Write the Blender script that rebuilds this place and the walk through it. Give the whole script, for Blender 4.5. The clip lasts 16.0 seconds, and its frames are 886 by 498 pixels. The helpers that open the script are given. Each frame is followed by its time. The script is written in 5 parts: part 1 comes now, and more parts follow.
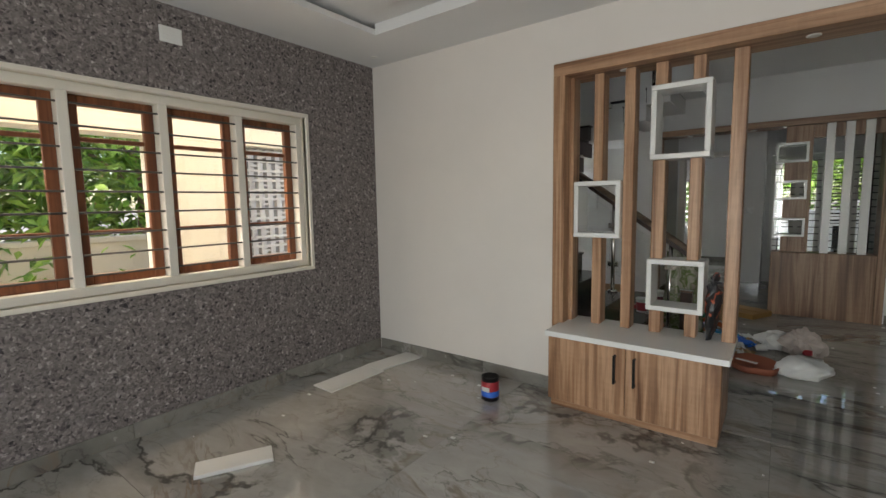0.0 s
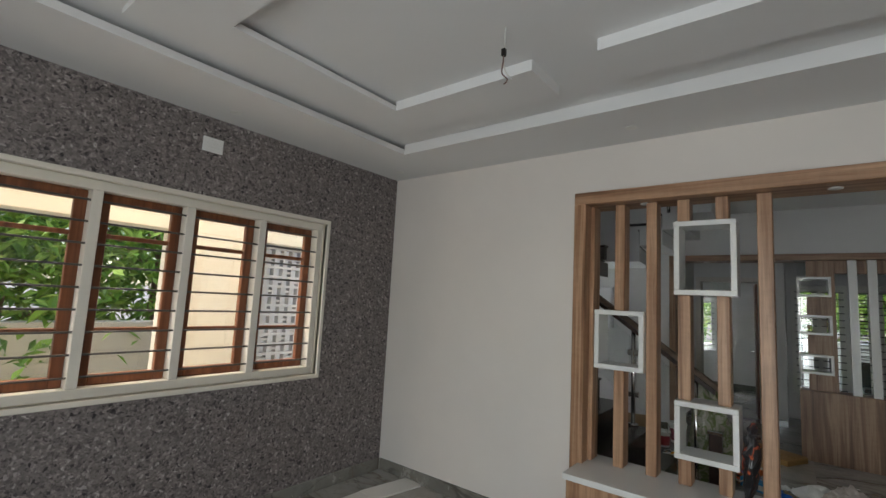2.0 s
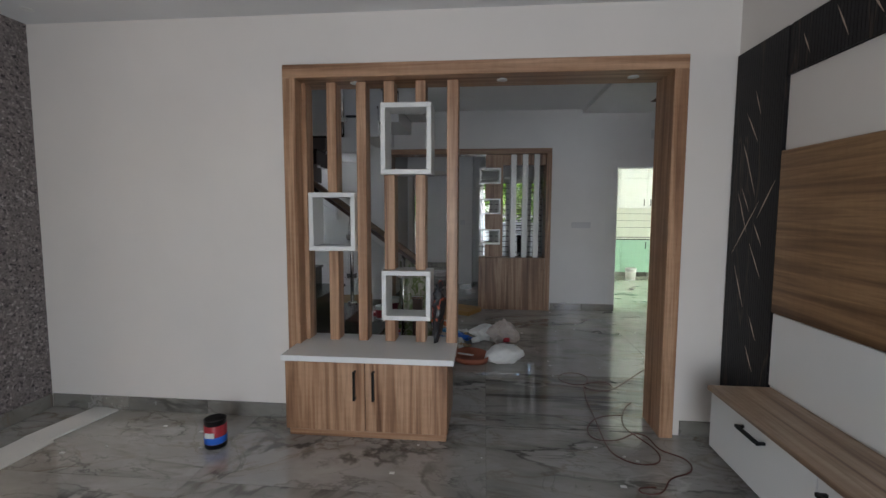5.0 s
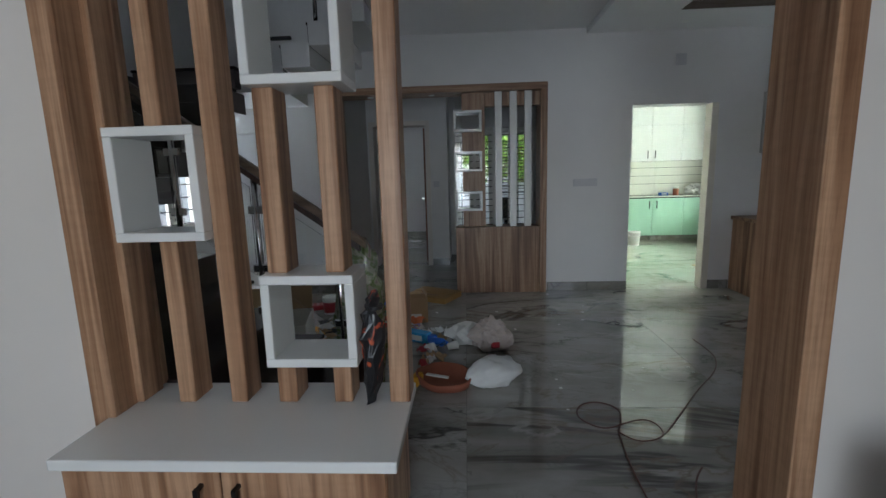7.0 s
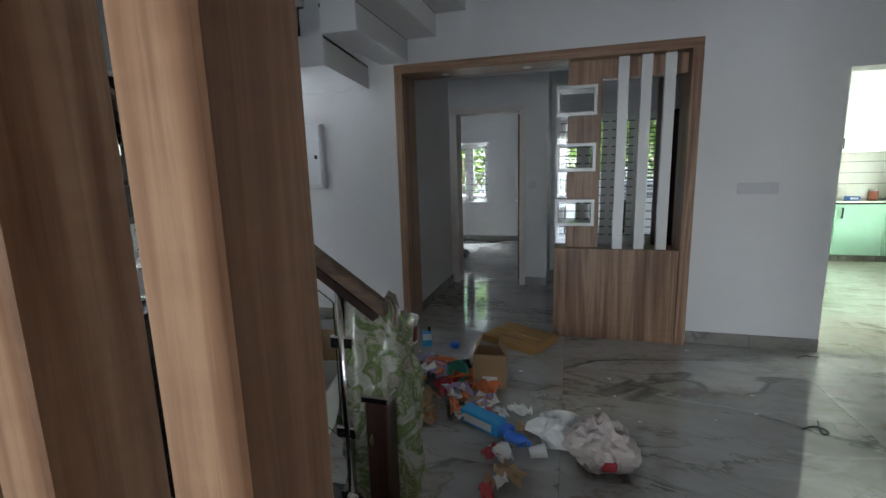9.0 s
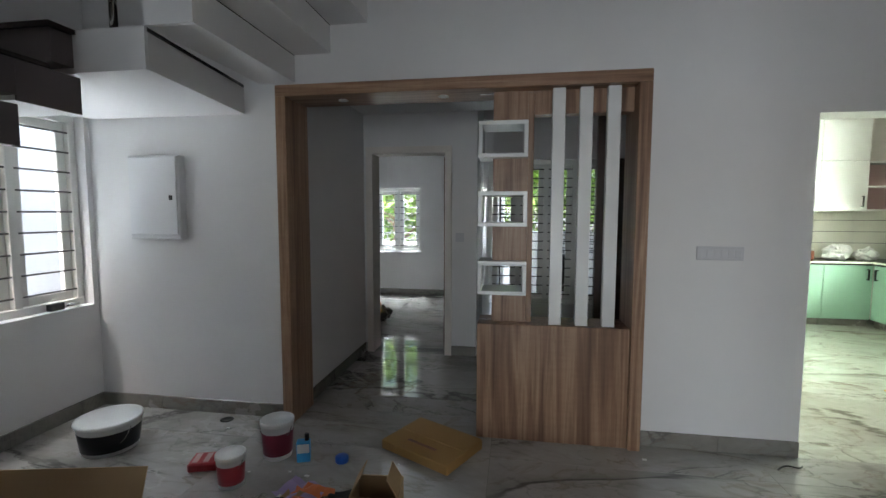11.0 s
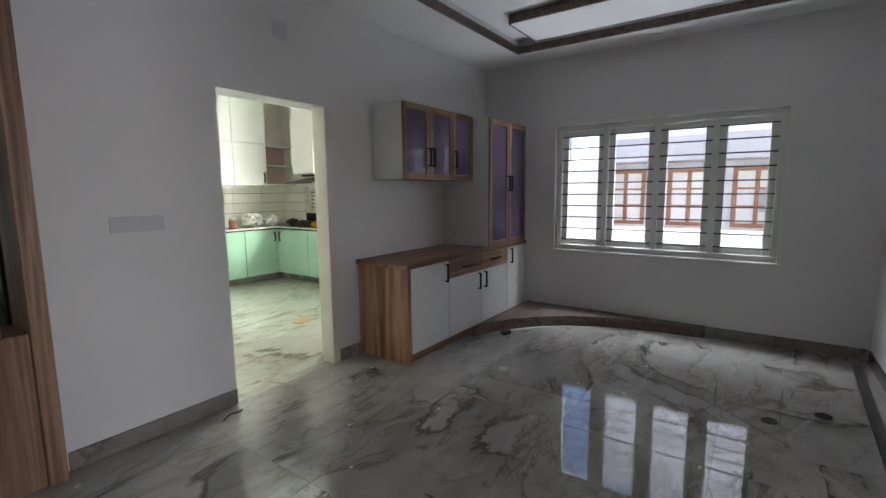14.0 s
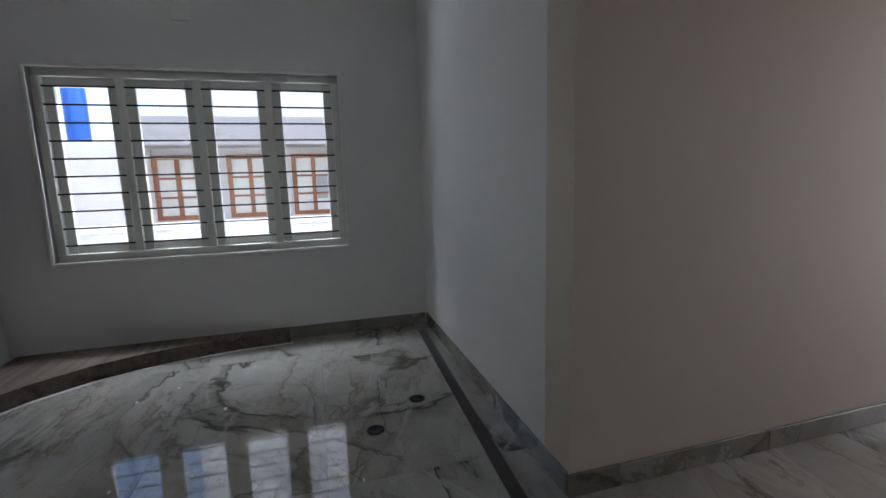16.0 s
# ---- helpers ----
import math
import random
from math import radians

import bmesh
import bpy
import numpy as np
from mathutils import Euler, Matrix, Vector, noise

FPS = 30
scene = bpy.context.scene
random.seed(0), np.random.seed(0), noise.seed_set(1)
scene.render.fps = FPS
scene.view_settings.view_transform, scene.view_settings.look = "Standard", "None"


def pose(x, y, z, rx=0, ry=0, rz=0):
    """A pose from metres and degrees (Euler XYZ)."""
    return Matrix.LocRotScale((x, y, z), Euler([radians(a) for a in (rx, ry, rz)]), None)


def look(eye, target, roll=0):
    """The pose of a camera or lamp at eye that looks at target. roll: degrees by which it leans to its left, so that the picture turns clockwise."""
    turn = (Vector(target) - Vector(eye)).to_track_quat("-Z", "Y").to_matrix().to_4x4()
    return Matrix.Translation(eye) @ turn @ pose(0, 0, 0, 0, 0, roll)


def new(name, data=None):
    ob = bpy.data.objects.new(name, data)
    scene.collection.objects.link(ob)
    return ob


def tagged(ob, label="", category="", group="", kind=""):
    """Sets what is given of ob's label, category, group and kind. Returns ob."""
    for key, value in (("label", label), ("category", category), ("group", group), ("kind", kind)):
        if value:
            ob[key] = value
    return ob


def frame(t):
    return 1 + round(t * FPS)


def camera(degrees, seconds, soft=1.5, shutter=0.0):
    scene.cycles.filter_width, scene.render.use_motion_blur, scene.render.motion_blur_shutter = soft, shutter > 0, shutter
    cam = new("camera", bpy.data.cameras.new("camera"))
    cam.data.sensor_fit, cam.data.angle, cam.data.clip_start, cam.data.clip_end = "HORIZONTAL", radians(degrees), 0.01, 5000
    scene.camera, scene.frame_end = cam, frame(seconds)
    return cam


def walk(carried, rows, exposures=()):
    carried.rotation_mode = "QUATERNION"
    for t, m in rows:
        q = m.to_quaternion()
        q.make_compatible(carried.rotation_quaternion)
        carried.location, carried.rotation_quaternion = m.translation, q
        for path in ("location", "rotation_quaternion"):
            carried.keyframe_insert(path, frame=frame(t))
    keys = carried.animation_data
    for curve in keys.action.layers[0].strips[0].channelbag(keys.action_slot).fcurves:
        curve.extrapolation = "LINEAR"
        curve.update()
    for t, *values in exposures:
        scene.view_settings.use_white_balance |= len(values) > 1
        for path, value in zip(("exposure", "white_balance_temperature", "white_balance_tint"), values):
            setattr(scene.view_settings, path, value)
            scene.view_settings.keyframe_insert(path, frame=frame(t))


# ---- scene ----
cam = camera(89.2, 16.0)
PATH = [
    (0, (-0.062, -0.104, 1.443), (-1.261, 1.484, 1.238), -1.0),
    (0.5, (-0.048, -0.04, 1.464), (-1.468, 1.365, 1.36), 0.6),
    (1, (-0.088, -0.061, 1.52), (-1.537, 1.317, 1.542), 2.2),
    (1.5, (-0.118, -0.069, 1.563), (-1.493, 1.376, 1.711), 3.3),
    (2, (-0.153, -0.074, 1.587), (-1.387, 1.484, 1.809), 3.1),
    (2.5, (-0.171, -0.081, 1.6), (-1.224, 1.601, 1.849), 2.3),
    (3, (-0.164, -0.066, 1.595), (-1.027, 1.721, 1.839), 1.7),
    (3.5, (-0.152, -0.048, 1.592), (-0.81, 1.831, 1.782), 1.2),
    (4, (-0.143, -0.031, 1.574), (-0.602, 1.914, 1.672), 0.9),
    (4.5, (-0.121, 0.013, 1.531), (-0.418, 1.99, 1.49), 0.7),
    (5, (-0.075, 0.099, 1.454), (-0.257, 2.084, 1.285), 0.2),
    (5.2, (-0.06, 0.199, 1.417), (-0.206, 2.183, 1.215), 0.3),
    (7.3, (-0.015, 1.749, 1.387), (-0.129, 3.715, 1.035), -1.8),
    (7.5, (0.002, 1.872, 1.404), (-0.175, 3.829, 1.034), -1.7),
    (7.8, (-0.015, 2.121, 1.382), (-0.269, 4.068, 1.002), -1.8),
    (8, (-0.026, 2.282, 1.387), (-0.338, 4.222, 1.011), -1.9),
    (8.2, (-0.026, 2.417, 1.409), (-0.41, 4.344, 1.037), -1.8),
    (10.3, (0.008, 3.522, 1.482), (-0.587, 5.413, 1.219), -1.1),
    (10.5, (0.058, 3.633, 1.486), (-0.493, 5.542, 1.252), -0.8),
    (11, (0.078, 3.813, 1.497), (-0.234, 5.782, 1.337), 0.1),
    (11.5, (0.082, 3.907, 1.516), (0.135, 5.9, 1.365), -0.4),
    (12, (0.096, 3.952, 1.48), (0.581, 5.884, 1.301), -1.0),
    (12.5, (0.144, 3.944, 1.452), (1.031, 5.723, 1.233), -0.8),
    (13, (0.192, 3.953, 1.443), (1.402, 5.529, 1.208), -0.1),
    (13.5, (0.224, 3.956, 1.44), (1.657, 5.33, 1.199), -0.0),
    (14, (0.26, 3.946, 1.424), (1.879, 5.092, 1.166), -0.5),
    (14.5, (0.393, 3.918, 1.386), (2.16, 4.822, 1.143), -1.7),
    (15, (0.685, 3.907, 1.383), (2.58, 4.493, 1.123), -2.3),
    (15.5, (0.94, 3.944, 1.358), (2.916, 4.024, 1.062), -2.0),
    (16, (1.359, 4.038, 1.273), (3.262, 3.506, 0.967), -1.7),
]
walk(cam, [(t, look(eye, target, roll)) for t, eye, target, roll in PATH], exposures=[
    (0, 1.53, 7250, 14), (1, 1.40, 7550, 14), (2, 1.24, 6900, 13), (2.5, 1.16, 6750, 13), (3.5, 1.06, 6400, 18), (4.5, 1.19, 6550, 18), (5.2, 1.34, 6500, 17), (7.3, 1.28, 6200, 14), (8.2, 1.73, 6200, 15), (10.3, 1.86, 6500, 13), (11.5, 1.98, 6550, 18), (12.5, 1.97, 6400, 20), (13.5, 1.63, 6550, 20), (14.5, 1.58, 6700, 23), (15.5, 1.55, 6550, 20), (16, 1.26, 6500, 19)])

# ---- world, sun, window light ----
world = bpy.data.worlds.new("world")
scene.world = world
world.use_nodes = True
wn = world.node_tree
sky = wn.nodes.new("ShaderNodeTexSky")
sky.sky_type = 'NISHITA'
sky.sun_disc = False
sky.sun_elevation = radians(48)
sky.sun_rotation = radians(200)
wn.nodes["Background"].inputs["Strength"].default_value = 0.15
wn.links.new(sky.outputs[0], wn.nodes["Background"].inputs["Color"])


def lamp(name, kind, m, energy, color, size=(1, 1)):
    data = bpy.data.lights.new(name, kind)
    data.energy, data.color = energy, color
    if kind == 'AREA':
        data.shape, data.size, data.size_y = 'RECTANGLE', size[0], size[1]
    ob = new(name, data)
    ob.matrix_world = m
    return ob


sun = lamp("sun", 'SUN', look((0, 0, 9), (2.0, 4.5, 0)), 1.6, (1.0, 0.95, 0.88))
sun.data.angle = radians(12)

DAY, WARM = (0.82, 0.945, 1.0), (1.0, 0.83, 0.62)
# area lamps added outside, above view, standing in for sky light
lamp("window_light", 'AREA', look((-4.15, 1.15, 3.55), (-1.6, 1.15, 0.5)), 42, WARM, (2.5, 0.9))
lamp("window_light", 'AREA', look((6.00, 4.88, 3.70), (3.6, 4.88, 0.4)), 140, DAY, (2.5, 0.9))
lamp("window_light", 'AREA', look((-4.00, 5.85, 3.60), (-1.5, 5.85, 0.5)), 38, DAY, (2.2, 0.9))
lamp("window_light", 'AREA', look((-2.05, 13.0, 3.5), (-2.05, 10.0, 0.6)), 330, DAY, (1.2, 1.0))
lamp("window_light", 'AREA', look((0.55, 10.4, 3.6), (0.55, 7.5, 0.4)), 520, DAY, (1.6, 1.0))
# fill lamps added low outside the windows, standing in for light off the yard
lamp("yard_bounce", 'AREA', look((-4.30, 1.15, -0.10), (-1.0, 1.15, 2.7)), 4, WARM, (2.4, 0.8))
lamp("yard_bounce", 'AREA', look((6.15, 4.88, -0.15), (0.3, 6.4, 2.3)), 52, DAY, (2.4, 0.8))
lamp("yard_bounce", 'AREA', look((-4.10, 5.85, -0.10), (0.3, 5.9, 2.9)), 42, DAY, (2.2, 0.8))
lamp("yard_bounce", 'AREA', look((-2.05, 12.75, -0.1), (-1.6, 9.5, 2.6)), 60, DAY, (1.0, 0.7))
lamp("yard_bounce", 'AREA', look((0.55, 10.3, -0.22), (0.4, 7.2, 2.4)), 75, DAY, (1.3, 0.7))
lamp("stairwell_window_light", 'AREA', look((-3.30, 5.10, 4.25), (2.5, 5.6, 1.6)), 10, DAY, (1.9, 1.3))
lamp("doorway_light", 'AREA', look((0.0, -2.70, 1.25), (1.3, 2.8, 2.4)), 37, DAY, (1.6, 2.0))
# added lamp at the unseen passage end, brightens passage and far wall
lamp("passage_light", 'AREA', look((2.2, -0.15, 1.3), (1.9, 6.0, 1.9)), 3.5, (0.90, 0.95, 0.95), (0.9, 1.9))
# added lamp that brightens the kitchen, set in the made-up opening WK
lamp("kitchen_window_light", 'AREA', look((5.46, 8.90, 1.50), (3.0, 8.9, 1.6)), 135, (0.86, 1.0, 0.84), (0.6, 0.8))


# ---- materials ----
def mat(name, color=(0.8, 0.8, 0.8), rough=0.5, metal=0.0):
    m = bpy.data.materials.new(name)
    m.use_nodes = True
    b = m.node_tree.nodes["Principled BSDF"]
    b.inputs["Base Color"].default_value = (*color, 1)
    b.inputs["Roughness"].default_value = rough
    b.inputs["Metallic"].default_value = metal
    return m


def nd(m, kind, **sets):
    n = m.node_tree.nodes.new(kind)
    for k, v in sets.items():
        n.inputs[k.replace("_", " ")].default_value = v
    return n


def ln(m, a, b):
    m.node_tree.links.new(a, b)


def bsdf(m):
    return m.node_tree.nodes["Principled BSDF"]


def coords(m, scale=(1, 1, 1), jitter=0.0, world_space=False):
    """Object coordinates, scaled; jitter shifts each object by its random number."""
    if world_space:
        src = nd(m, "ShaderNodeNewGeometry").outputs["Position"]
    else:
        src = nd(m, "ShaderNodeTexCoord").outputs["Object"]
    if jitter:
        info = nd(m, "ShaderNodeObjectInfo")
        mul = m.node_tree.nodes.new("ShaderNodeMath")
        mul.operation = 'MULTIPLY'
        mul.inputs[1].default_value = jitter
        ln(m, info.outputs["Random"], mul.inputs[0])
        add = m.node_tree.nodes.new("ShaderNodeVectorMath")
        add.operation = 'ADD'
        ln(m, src, add.inputs[0])
        ln(m, mul.outputs[0], add.inputs[1])
        src = add.outputs[0]
    mp = nd(m, "ShaderNodeMapping", Scale=scale)
    ln(m, src, mp.inputs["Vector"])
    return mp.outputs[0]


def ramp(m, fac, stops):
    r = nd(m, "ShaderNodeValToRGB")
    e = r.color_ramp.elements
    while len(e) < len(stops):
        e.new(0.5)
    for i, (p, c) in enumerate(stops):
        e[i].position = p
        e[i].color = (*c, 1) if len(c) == 3 else c
    ln(m, fac, r.inputs[0])
    return r.outputs[0]


def bump(m, height, strength=0.1, distance=0.01):
    b = nd(m, "ShaderNodeBump", Strength=strength, Distance=distance)
    ln(m, height, b.inputs["Height"])
    ln(m, b.outputs[0], bsdf(m).inputs["Normal"])


def noisy(m, vec, scale, detail=4, rough=0.55, distortion=0.0):
    n = nd(m, "ShaderNodeTexNoise", Scale=scale, Detail=detail, Roughness=rough, Distortion=distortion)
    ln(m, vec, n.inputs["Vector"])
    return n.outputs["Fac"]


def mix(m, fac, a, b, blend='MIX'):
    n = m.node_tree.nodes.new("ShaderNodeMix")
    n.data_type, n.blend_type = 'RGBA', blend
    for sock, v in ((n.inputs[0], fac), (n.inputs[6], a), (n.inputs[7], b)):
        if isinstance(v, (int, float)):
            sock.default_value = v
        elif isinstance(v, tuple):
            sock.default_value = (*v, 1)
        else:
            ln(m, v, sock)
    return n.outputs[2]


def paint(name, c, rough=0.6, var=0.06):
    m = mat(name, c, rough)
    v = coords(m, world_space=True)
    f = noisy(m, v, 1.3, 5, 0.6)
    lo = tuple(x * (1 - var) for x in c)
    ln(m, ramp(m, f, [(0.3, lo), (0.7, c)]), bsdf(m).inputs["Base Color"])
    bump(m, noisy(m, v, 160, 3), 0.08, 0.002)
    return m


def wood(name, dark, mid, light, axis='z', fine=1.0, rough=0.42):
    """Laminate with grain along one axis."""
    m = mat(name, mid, rough)
    s = {'z': (12, 12, 0.5), 'x': (0.5, 12, 12), 'y': (12, 0.5, 12)}[axis]
    v = coords(m, tuple(a * fine for a in s), 13.0)
    big = noisy(m, v, 1.0, 3, 0.5, 0.7)
    w = nd(m, "ShaderNodeTexNoise", Scale=5.0, Detail=6, Roughness=0.65, Distortion=0.35)
    ln(m, v, w.inputs["Vector"])
    c1 = ramp(m, big, [(0.30, dark), (0.44, mid), (0.56, light), (0.66, mid), (0.76, dark)])
    cross = {'z': (9, 9, 42), 'x': (42, 9, 9), 'y': (9, 42, 9)}[axis]
    rip = noisy(m, coords(m, cross, 13.0), 1.0, 2, 0.5, 0.3)
    c1 = mix(m, 0.17, c1, ramp(m, rip, [(0.35, (0.7, 0.66, 0.62)), (0.6, (1.1, 1.1, 1.1))]), 'MULTIPLY')
    c2 = ramp(m, w.outputs["Fac"], [(0.34, (0.55, 0.48, 0.42)), (0.54, (1, 1, 1))])
    ln(m, mix(m, 0.65, c1, c2, 'MULTIPLY'), bsdf(m).inputs["Base Color"])
    bump(m, w.outputs["Fac"], 0.08, 0.002)
    return m


def marble(name, base, cloud, vein, rough=0.006, brown=(0.20, 0.155, 0.12)):
    """Polished marble: a pale cloudy ground and a few long thin veins with soft shading along one side."""
    m = mat(name, base, rough)
    v = coords(m, (1, 1, 1), 23.0, True)
    rot = nd(m, "ShaderNodeMapping", Scale=(0.55, 1.1, 1.0), Rotation=(0, 0, 0.75))
    ln(m, v, rot.inputs["Vector"])
    v = rot.outputs[0]
    light = tuple(min(1, x * 1.22) for x in base)
    ground = nd(m, "ShaderNodeMapping", Scale=(0.55, 1.1, 1.0), Rotation=(0, 0, 0.75))
    ln(m, coords(m, world_space=True), ground.inputs["Vector"])
    c = ramp(m, noisy(m, ground.outputs[0], 1.1, 7, 0.58, 0.8), [(0.28, cloud), (0.45, base), (0.58, base), (0.74, light)])
    mottle = ramp(m, noisy(m, v, 6.5, 6, 0.62, 0.6), [(0.35, (0.86, 0.86, 0.85)), (0.62, (1.05, 1.05, 1.05))])
    c = mix(m, 0.8, c, mottle, 'MULTIPLY')
    # scale, level, thickness of the line, breadth of the shading, wander, colour, strengths of both, shown where the gate is open
    for scale, level, line, side, wander, col, most, soft in ((0.50, 0.50, 0.0060, 0.060, 0.7, vein, 0.92, 0.42), (0.72, 0.45, 0.0050, 0.045, 0.9, brown, 0.85, 0.30),
                                                             (1.15, 0.54, 0.0045, 0.030, 1.0, vein, 0.70, 0.22), (1.7, 0.47, 0.0060, 0.026, 1.1, brown, 0.50, 0.16),
                                                             (2.6, 0.52, 0.0060, 0.020, 1.2, vein, 0.30, 0.10), (0.95, 0.57, 0.0080, 0.016, 0.8, light, 0.65, 0.20)):
        d = m.node_tree.nodes.new("ShaderNodeMath")
        d.operation = 'SUBTRACT'
        ln(m, noisy(m, v, scale, 7, 0.56, wander), d.inputs[0])
        d.inputs[1].default_value = level - 0.5
        f = ramp(m, d.outputs[0], [(0.5 - side, (0, 0, 0)), (0.5 - line * 1.3, (soft,) * 3), (0.5 - line * 0.4, (most,) * 3), (0.5 + line * 0.4, (most,) * 3), (0.5 + line * 1.8, (0, 0, 0))])
        gate = ramp(m, noisy(m, v, scale * 1.7 + 0.5, 3, 0.5), [(0.40, (0, 0, 0)), (0.56, (1, 1, 1))])
        c = mix(m, mix(m, 1.0, f, gate, 'MULTIPLY'), c, col)
    ln(m, c, bsdf(m).inputs["Base Color"])
    bsdf(m).inputs["IOR"].default_value = 1.8
    dust = noisy(m, coords(m, world_space=True), 2.0, 6, 0.7)
    ln(m, ramp(m, dust, [(0.50, (rough,) * 3), (0.85, (rough * 4.0,) * 3)]), bsdf(m).inputs["Roughness"])
    return m


M = {}
# white tinted warm, with the living room's warm window light put into it
M['white'] = paint("wall_paint_white", (0.76, 0.71, 0.66))
M['cool'] = paint("wall_paint_cool", (0.745, 0.735, 0.73))
M['taupe'] = paint("wall_paint_beige", (0.62, 0.55, 0.48))
M['ceil'] = paint("ceiling_paint", (0.76, 0.76, 0.76), 0.75, 0.03)
M['gloss'] = paint("white_lacquer", (0.78, 0.78, 0.76), 0.25, 0.03)
M['cream'] = paint("cream_paint", (0.74, 0.70, 0.62), 0.4, 0.05)
M['frame'] = paint("window_frame_white", (0.76, 0.76, 0.72), 0.4, 0.05)
M['wood'] = wood("wood_oak_laminate", (0.17, 0.077, 0.036), (0.36, 0.192, 0.105), (0.52, 0.315, 0.19))
M['wood_h'] = wood("wood_oak_laminate_flat", (0.17, 0.077, 0.036), (0.36, 0.192, 0.105), (0.52, 0.315, 0.19), 'x')
M['wood_r'] = wood("wood_walnut_laminate", (0.13, 0.065, 0.035), (0.26, 0.14, 0.08), (0.38, 0.235, 0.145))
M['wood_rh'] = wood("wood_walnut_laminate_flat", (0.13, 0.065, 0.035), (0.26, 0.14, 0.08), (0.38, 0.235, 0.145), 'x')
M['wood_ry'] = wood("wood_walnut_laminate_long", (0.10, 0.05, 0.022), (0.21, 0.115, 0.055), (0.34, 0.20, 0.10), 'y')
M['wood_y'] = wood("wood_rustic_top", (0.18, 0.11, 0.07), (0.34, 0.235, 0.16), (0.42, 0.31, 0.22), 'y')
M['shutter'] = wood("wood_teak_varnish", (0.09, 0.028, 0.012), (0.17, 0.055, 0.022), (0.24, 0.085, 0.035))
M['wood_rail'] = wood("wood_handrail", (0.07, 0.045, 0.03), (0.14, 0.095, 0.065), (0.20, 0.14, 0.10), 'x')
M['plinth'] = wood("wood_grey_plank", (0.07, 0.05, 0.042), (0.13, 0.097, 0.083), (0.18, 0.14, 0.12), 'x', rough=0.7)
M['marble'] = marble("marble_grey", (0.375, 0.36, 0.335), (0.28, 0.27, 0.25), (0.055, 0.052, 0.046))
M['marble_w'] = marble("marble_white", (0.46, 0.46, 0.40), (0.33, 0.32, 0.27), (0.15, 0.135, 0.11))
M['skirt'] = marble("marble_skirting", (0.24, 0.23, 0.205), (0.15, 0.142, 0.128), (0.08, 0.074, 0.066), 0.15)
M['grout'] = mat("grout", (0.13, 0.125, 0.115), 0.8)
M['strip'] = paint("dark_tile_strip", (0.055, 0.05, 0.048), 0.35, 0.2)
M['granite'] = paint("dark_granite", (0.035, 0.024, 0.022), 0.25, 0.3)
M['stairside'] = paint("stair_side_brown", (0.115, 0.094, 0.094), 0.6, 0.15)
M['chrome'] = mat("chrome", (0.75, 0.74, 0.72), 0.15, 1.0)
M['iron'] = mat("black_metal", (0.015, 0.014, 0.014), 0.45, 0.6)
M['bar'] = mat("painted_grille_bar", (0.10, 0.095, 0.09), 0.4, 0.5)
M['mint'] = paint("mint_laminate", (0.36, 0.58, 0.45), 0.3, 0.04)
M['tile'] = paint("cream_wall_tile", (0.72, 0.72, 0.64), 0.32, 0.04)
M['blackstone'] = mat("black_marble", (0.010, 0.009, 0.010), 0.45)
bsdf(M['blackstone']).inputs["Specular IOR Level"].default_value = 0.22
M['mauve'] = mat("mauve_board", (0.34, 0.26, 0.44), 0.5)
M['pink'] = paint("pink_laminate", (0.50, 0.33, 0.32), 0.5, 0.05)
M['plaster'] = paint("outside_plaster", (0.72, 0.66, 0.54), 0.9, 0.12)
M['plaster_w'] = paint("outside_plaster_white", (0.74, 0.74, 0.74), 0.9, 0.08)
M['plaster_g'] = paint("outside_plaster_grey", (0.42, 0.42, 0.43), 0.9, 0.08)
M['blue'] = mat("blue_plastic", (0.02, 0.13, 0.55), 0.35)
M['cyan'] = mat("light_blue_card", (0.03, 0.30, 0.60), 0.4)
m = mat("printed_black_foil", (0.012, 0.012, 0.014), 0.3)
ln(m, ramp(m, noisy(m, coords(m, (1, 1, 0.45)), 17.0, 3, 0.6, 1.0), [(0.56, (0.012, 0.012, 0.014)), (0.60, (0.42, 0.07, 0.03)), (0.70, (0.55, 0.16, 0.06))]), bsdf(m).inputs["Base Color"])
M['foil'] = m
M['red'] = mat("red_plastic", (0.38, 0.03, 0.04), 0.35)
M['maroon'] = mat("maroon_label", (0.16, 0.012, 0.03), 0.4)
M['orange'] = mat("orange_plastic", (0.65, 0.17, 0.05), 0.5)
M['brick'] = paint("terracotta_red", (0.33, 0.10, 0.055), 0.7, 0.2)
M['yellow'] = mat("yellow_plastic", (0.75, 0.38, 0.03), 0.4)
M['teal'] = mat("green_plastic", (0.05, 0.33, 0.24), 0.4)
M['card'] = paint("cardboard", (0.40, 0.26, 0.14), 0.85, 0.15)
M['card_y'] = paint("cardboard_yellow", (0.40, 0.225, 0.07), 0.7, 0.15)
M['paper'] = paint("white_paper", (0.66, 0.65, 0.62), 0.7, 0.08)
M['bag'] = paint("carrier_bag", (0.48, 0.41, 0.37), 0.45, 0.2)
M['bag_w'] = paint("white_bag", (0.74, 0.74, 0.72), 0.45, 0.06)
M['black'] = mat("black_plastic", (0.012, 0.012, 0.014), 0.35)
M['wire'] = mat("red_brown_cable", (0.10, 0.035, 0.025), 0.5)
M['trunk'] = paint("bark", (0.34, 0.23, 0.14), 0.95, 0.4)
# ground colour lightened so that it reflects more daylight up into the rooms
M['asphalt'] = paint("pale_yard", (0.44, 0.41, 0.36), 0.95, 0.3)
M['switch'] = mat("grey_switch_plate", (0.70, 0.70, 0.71), 0.3)
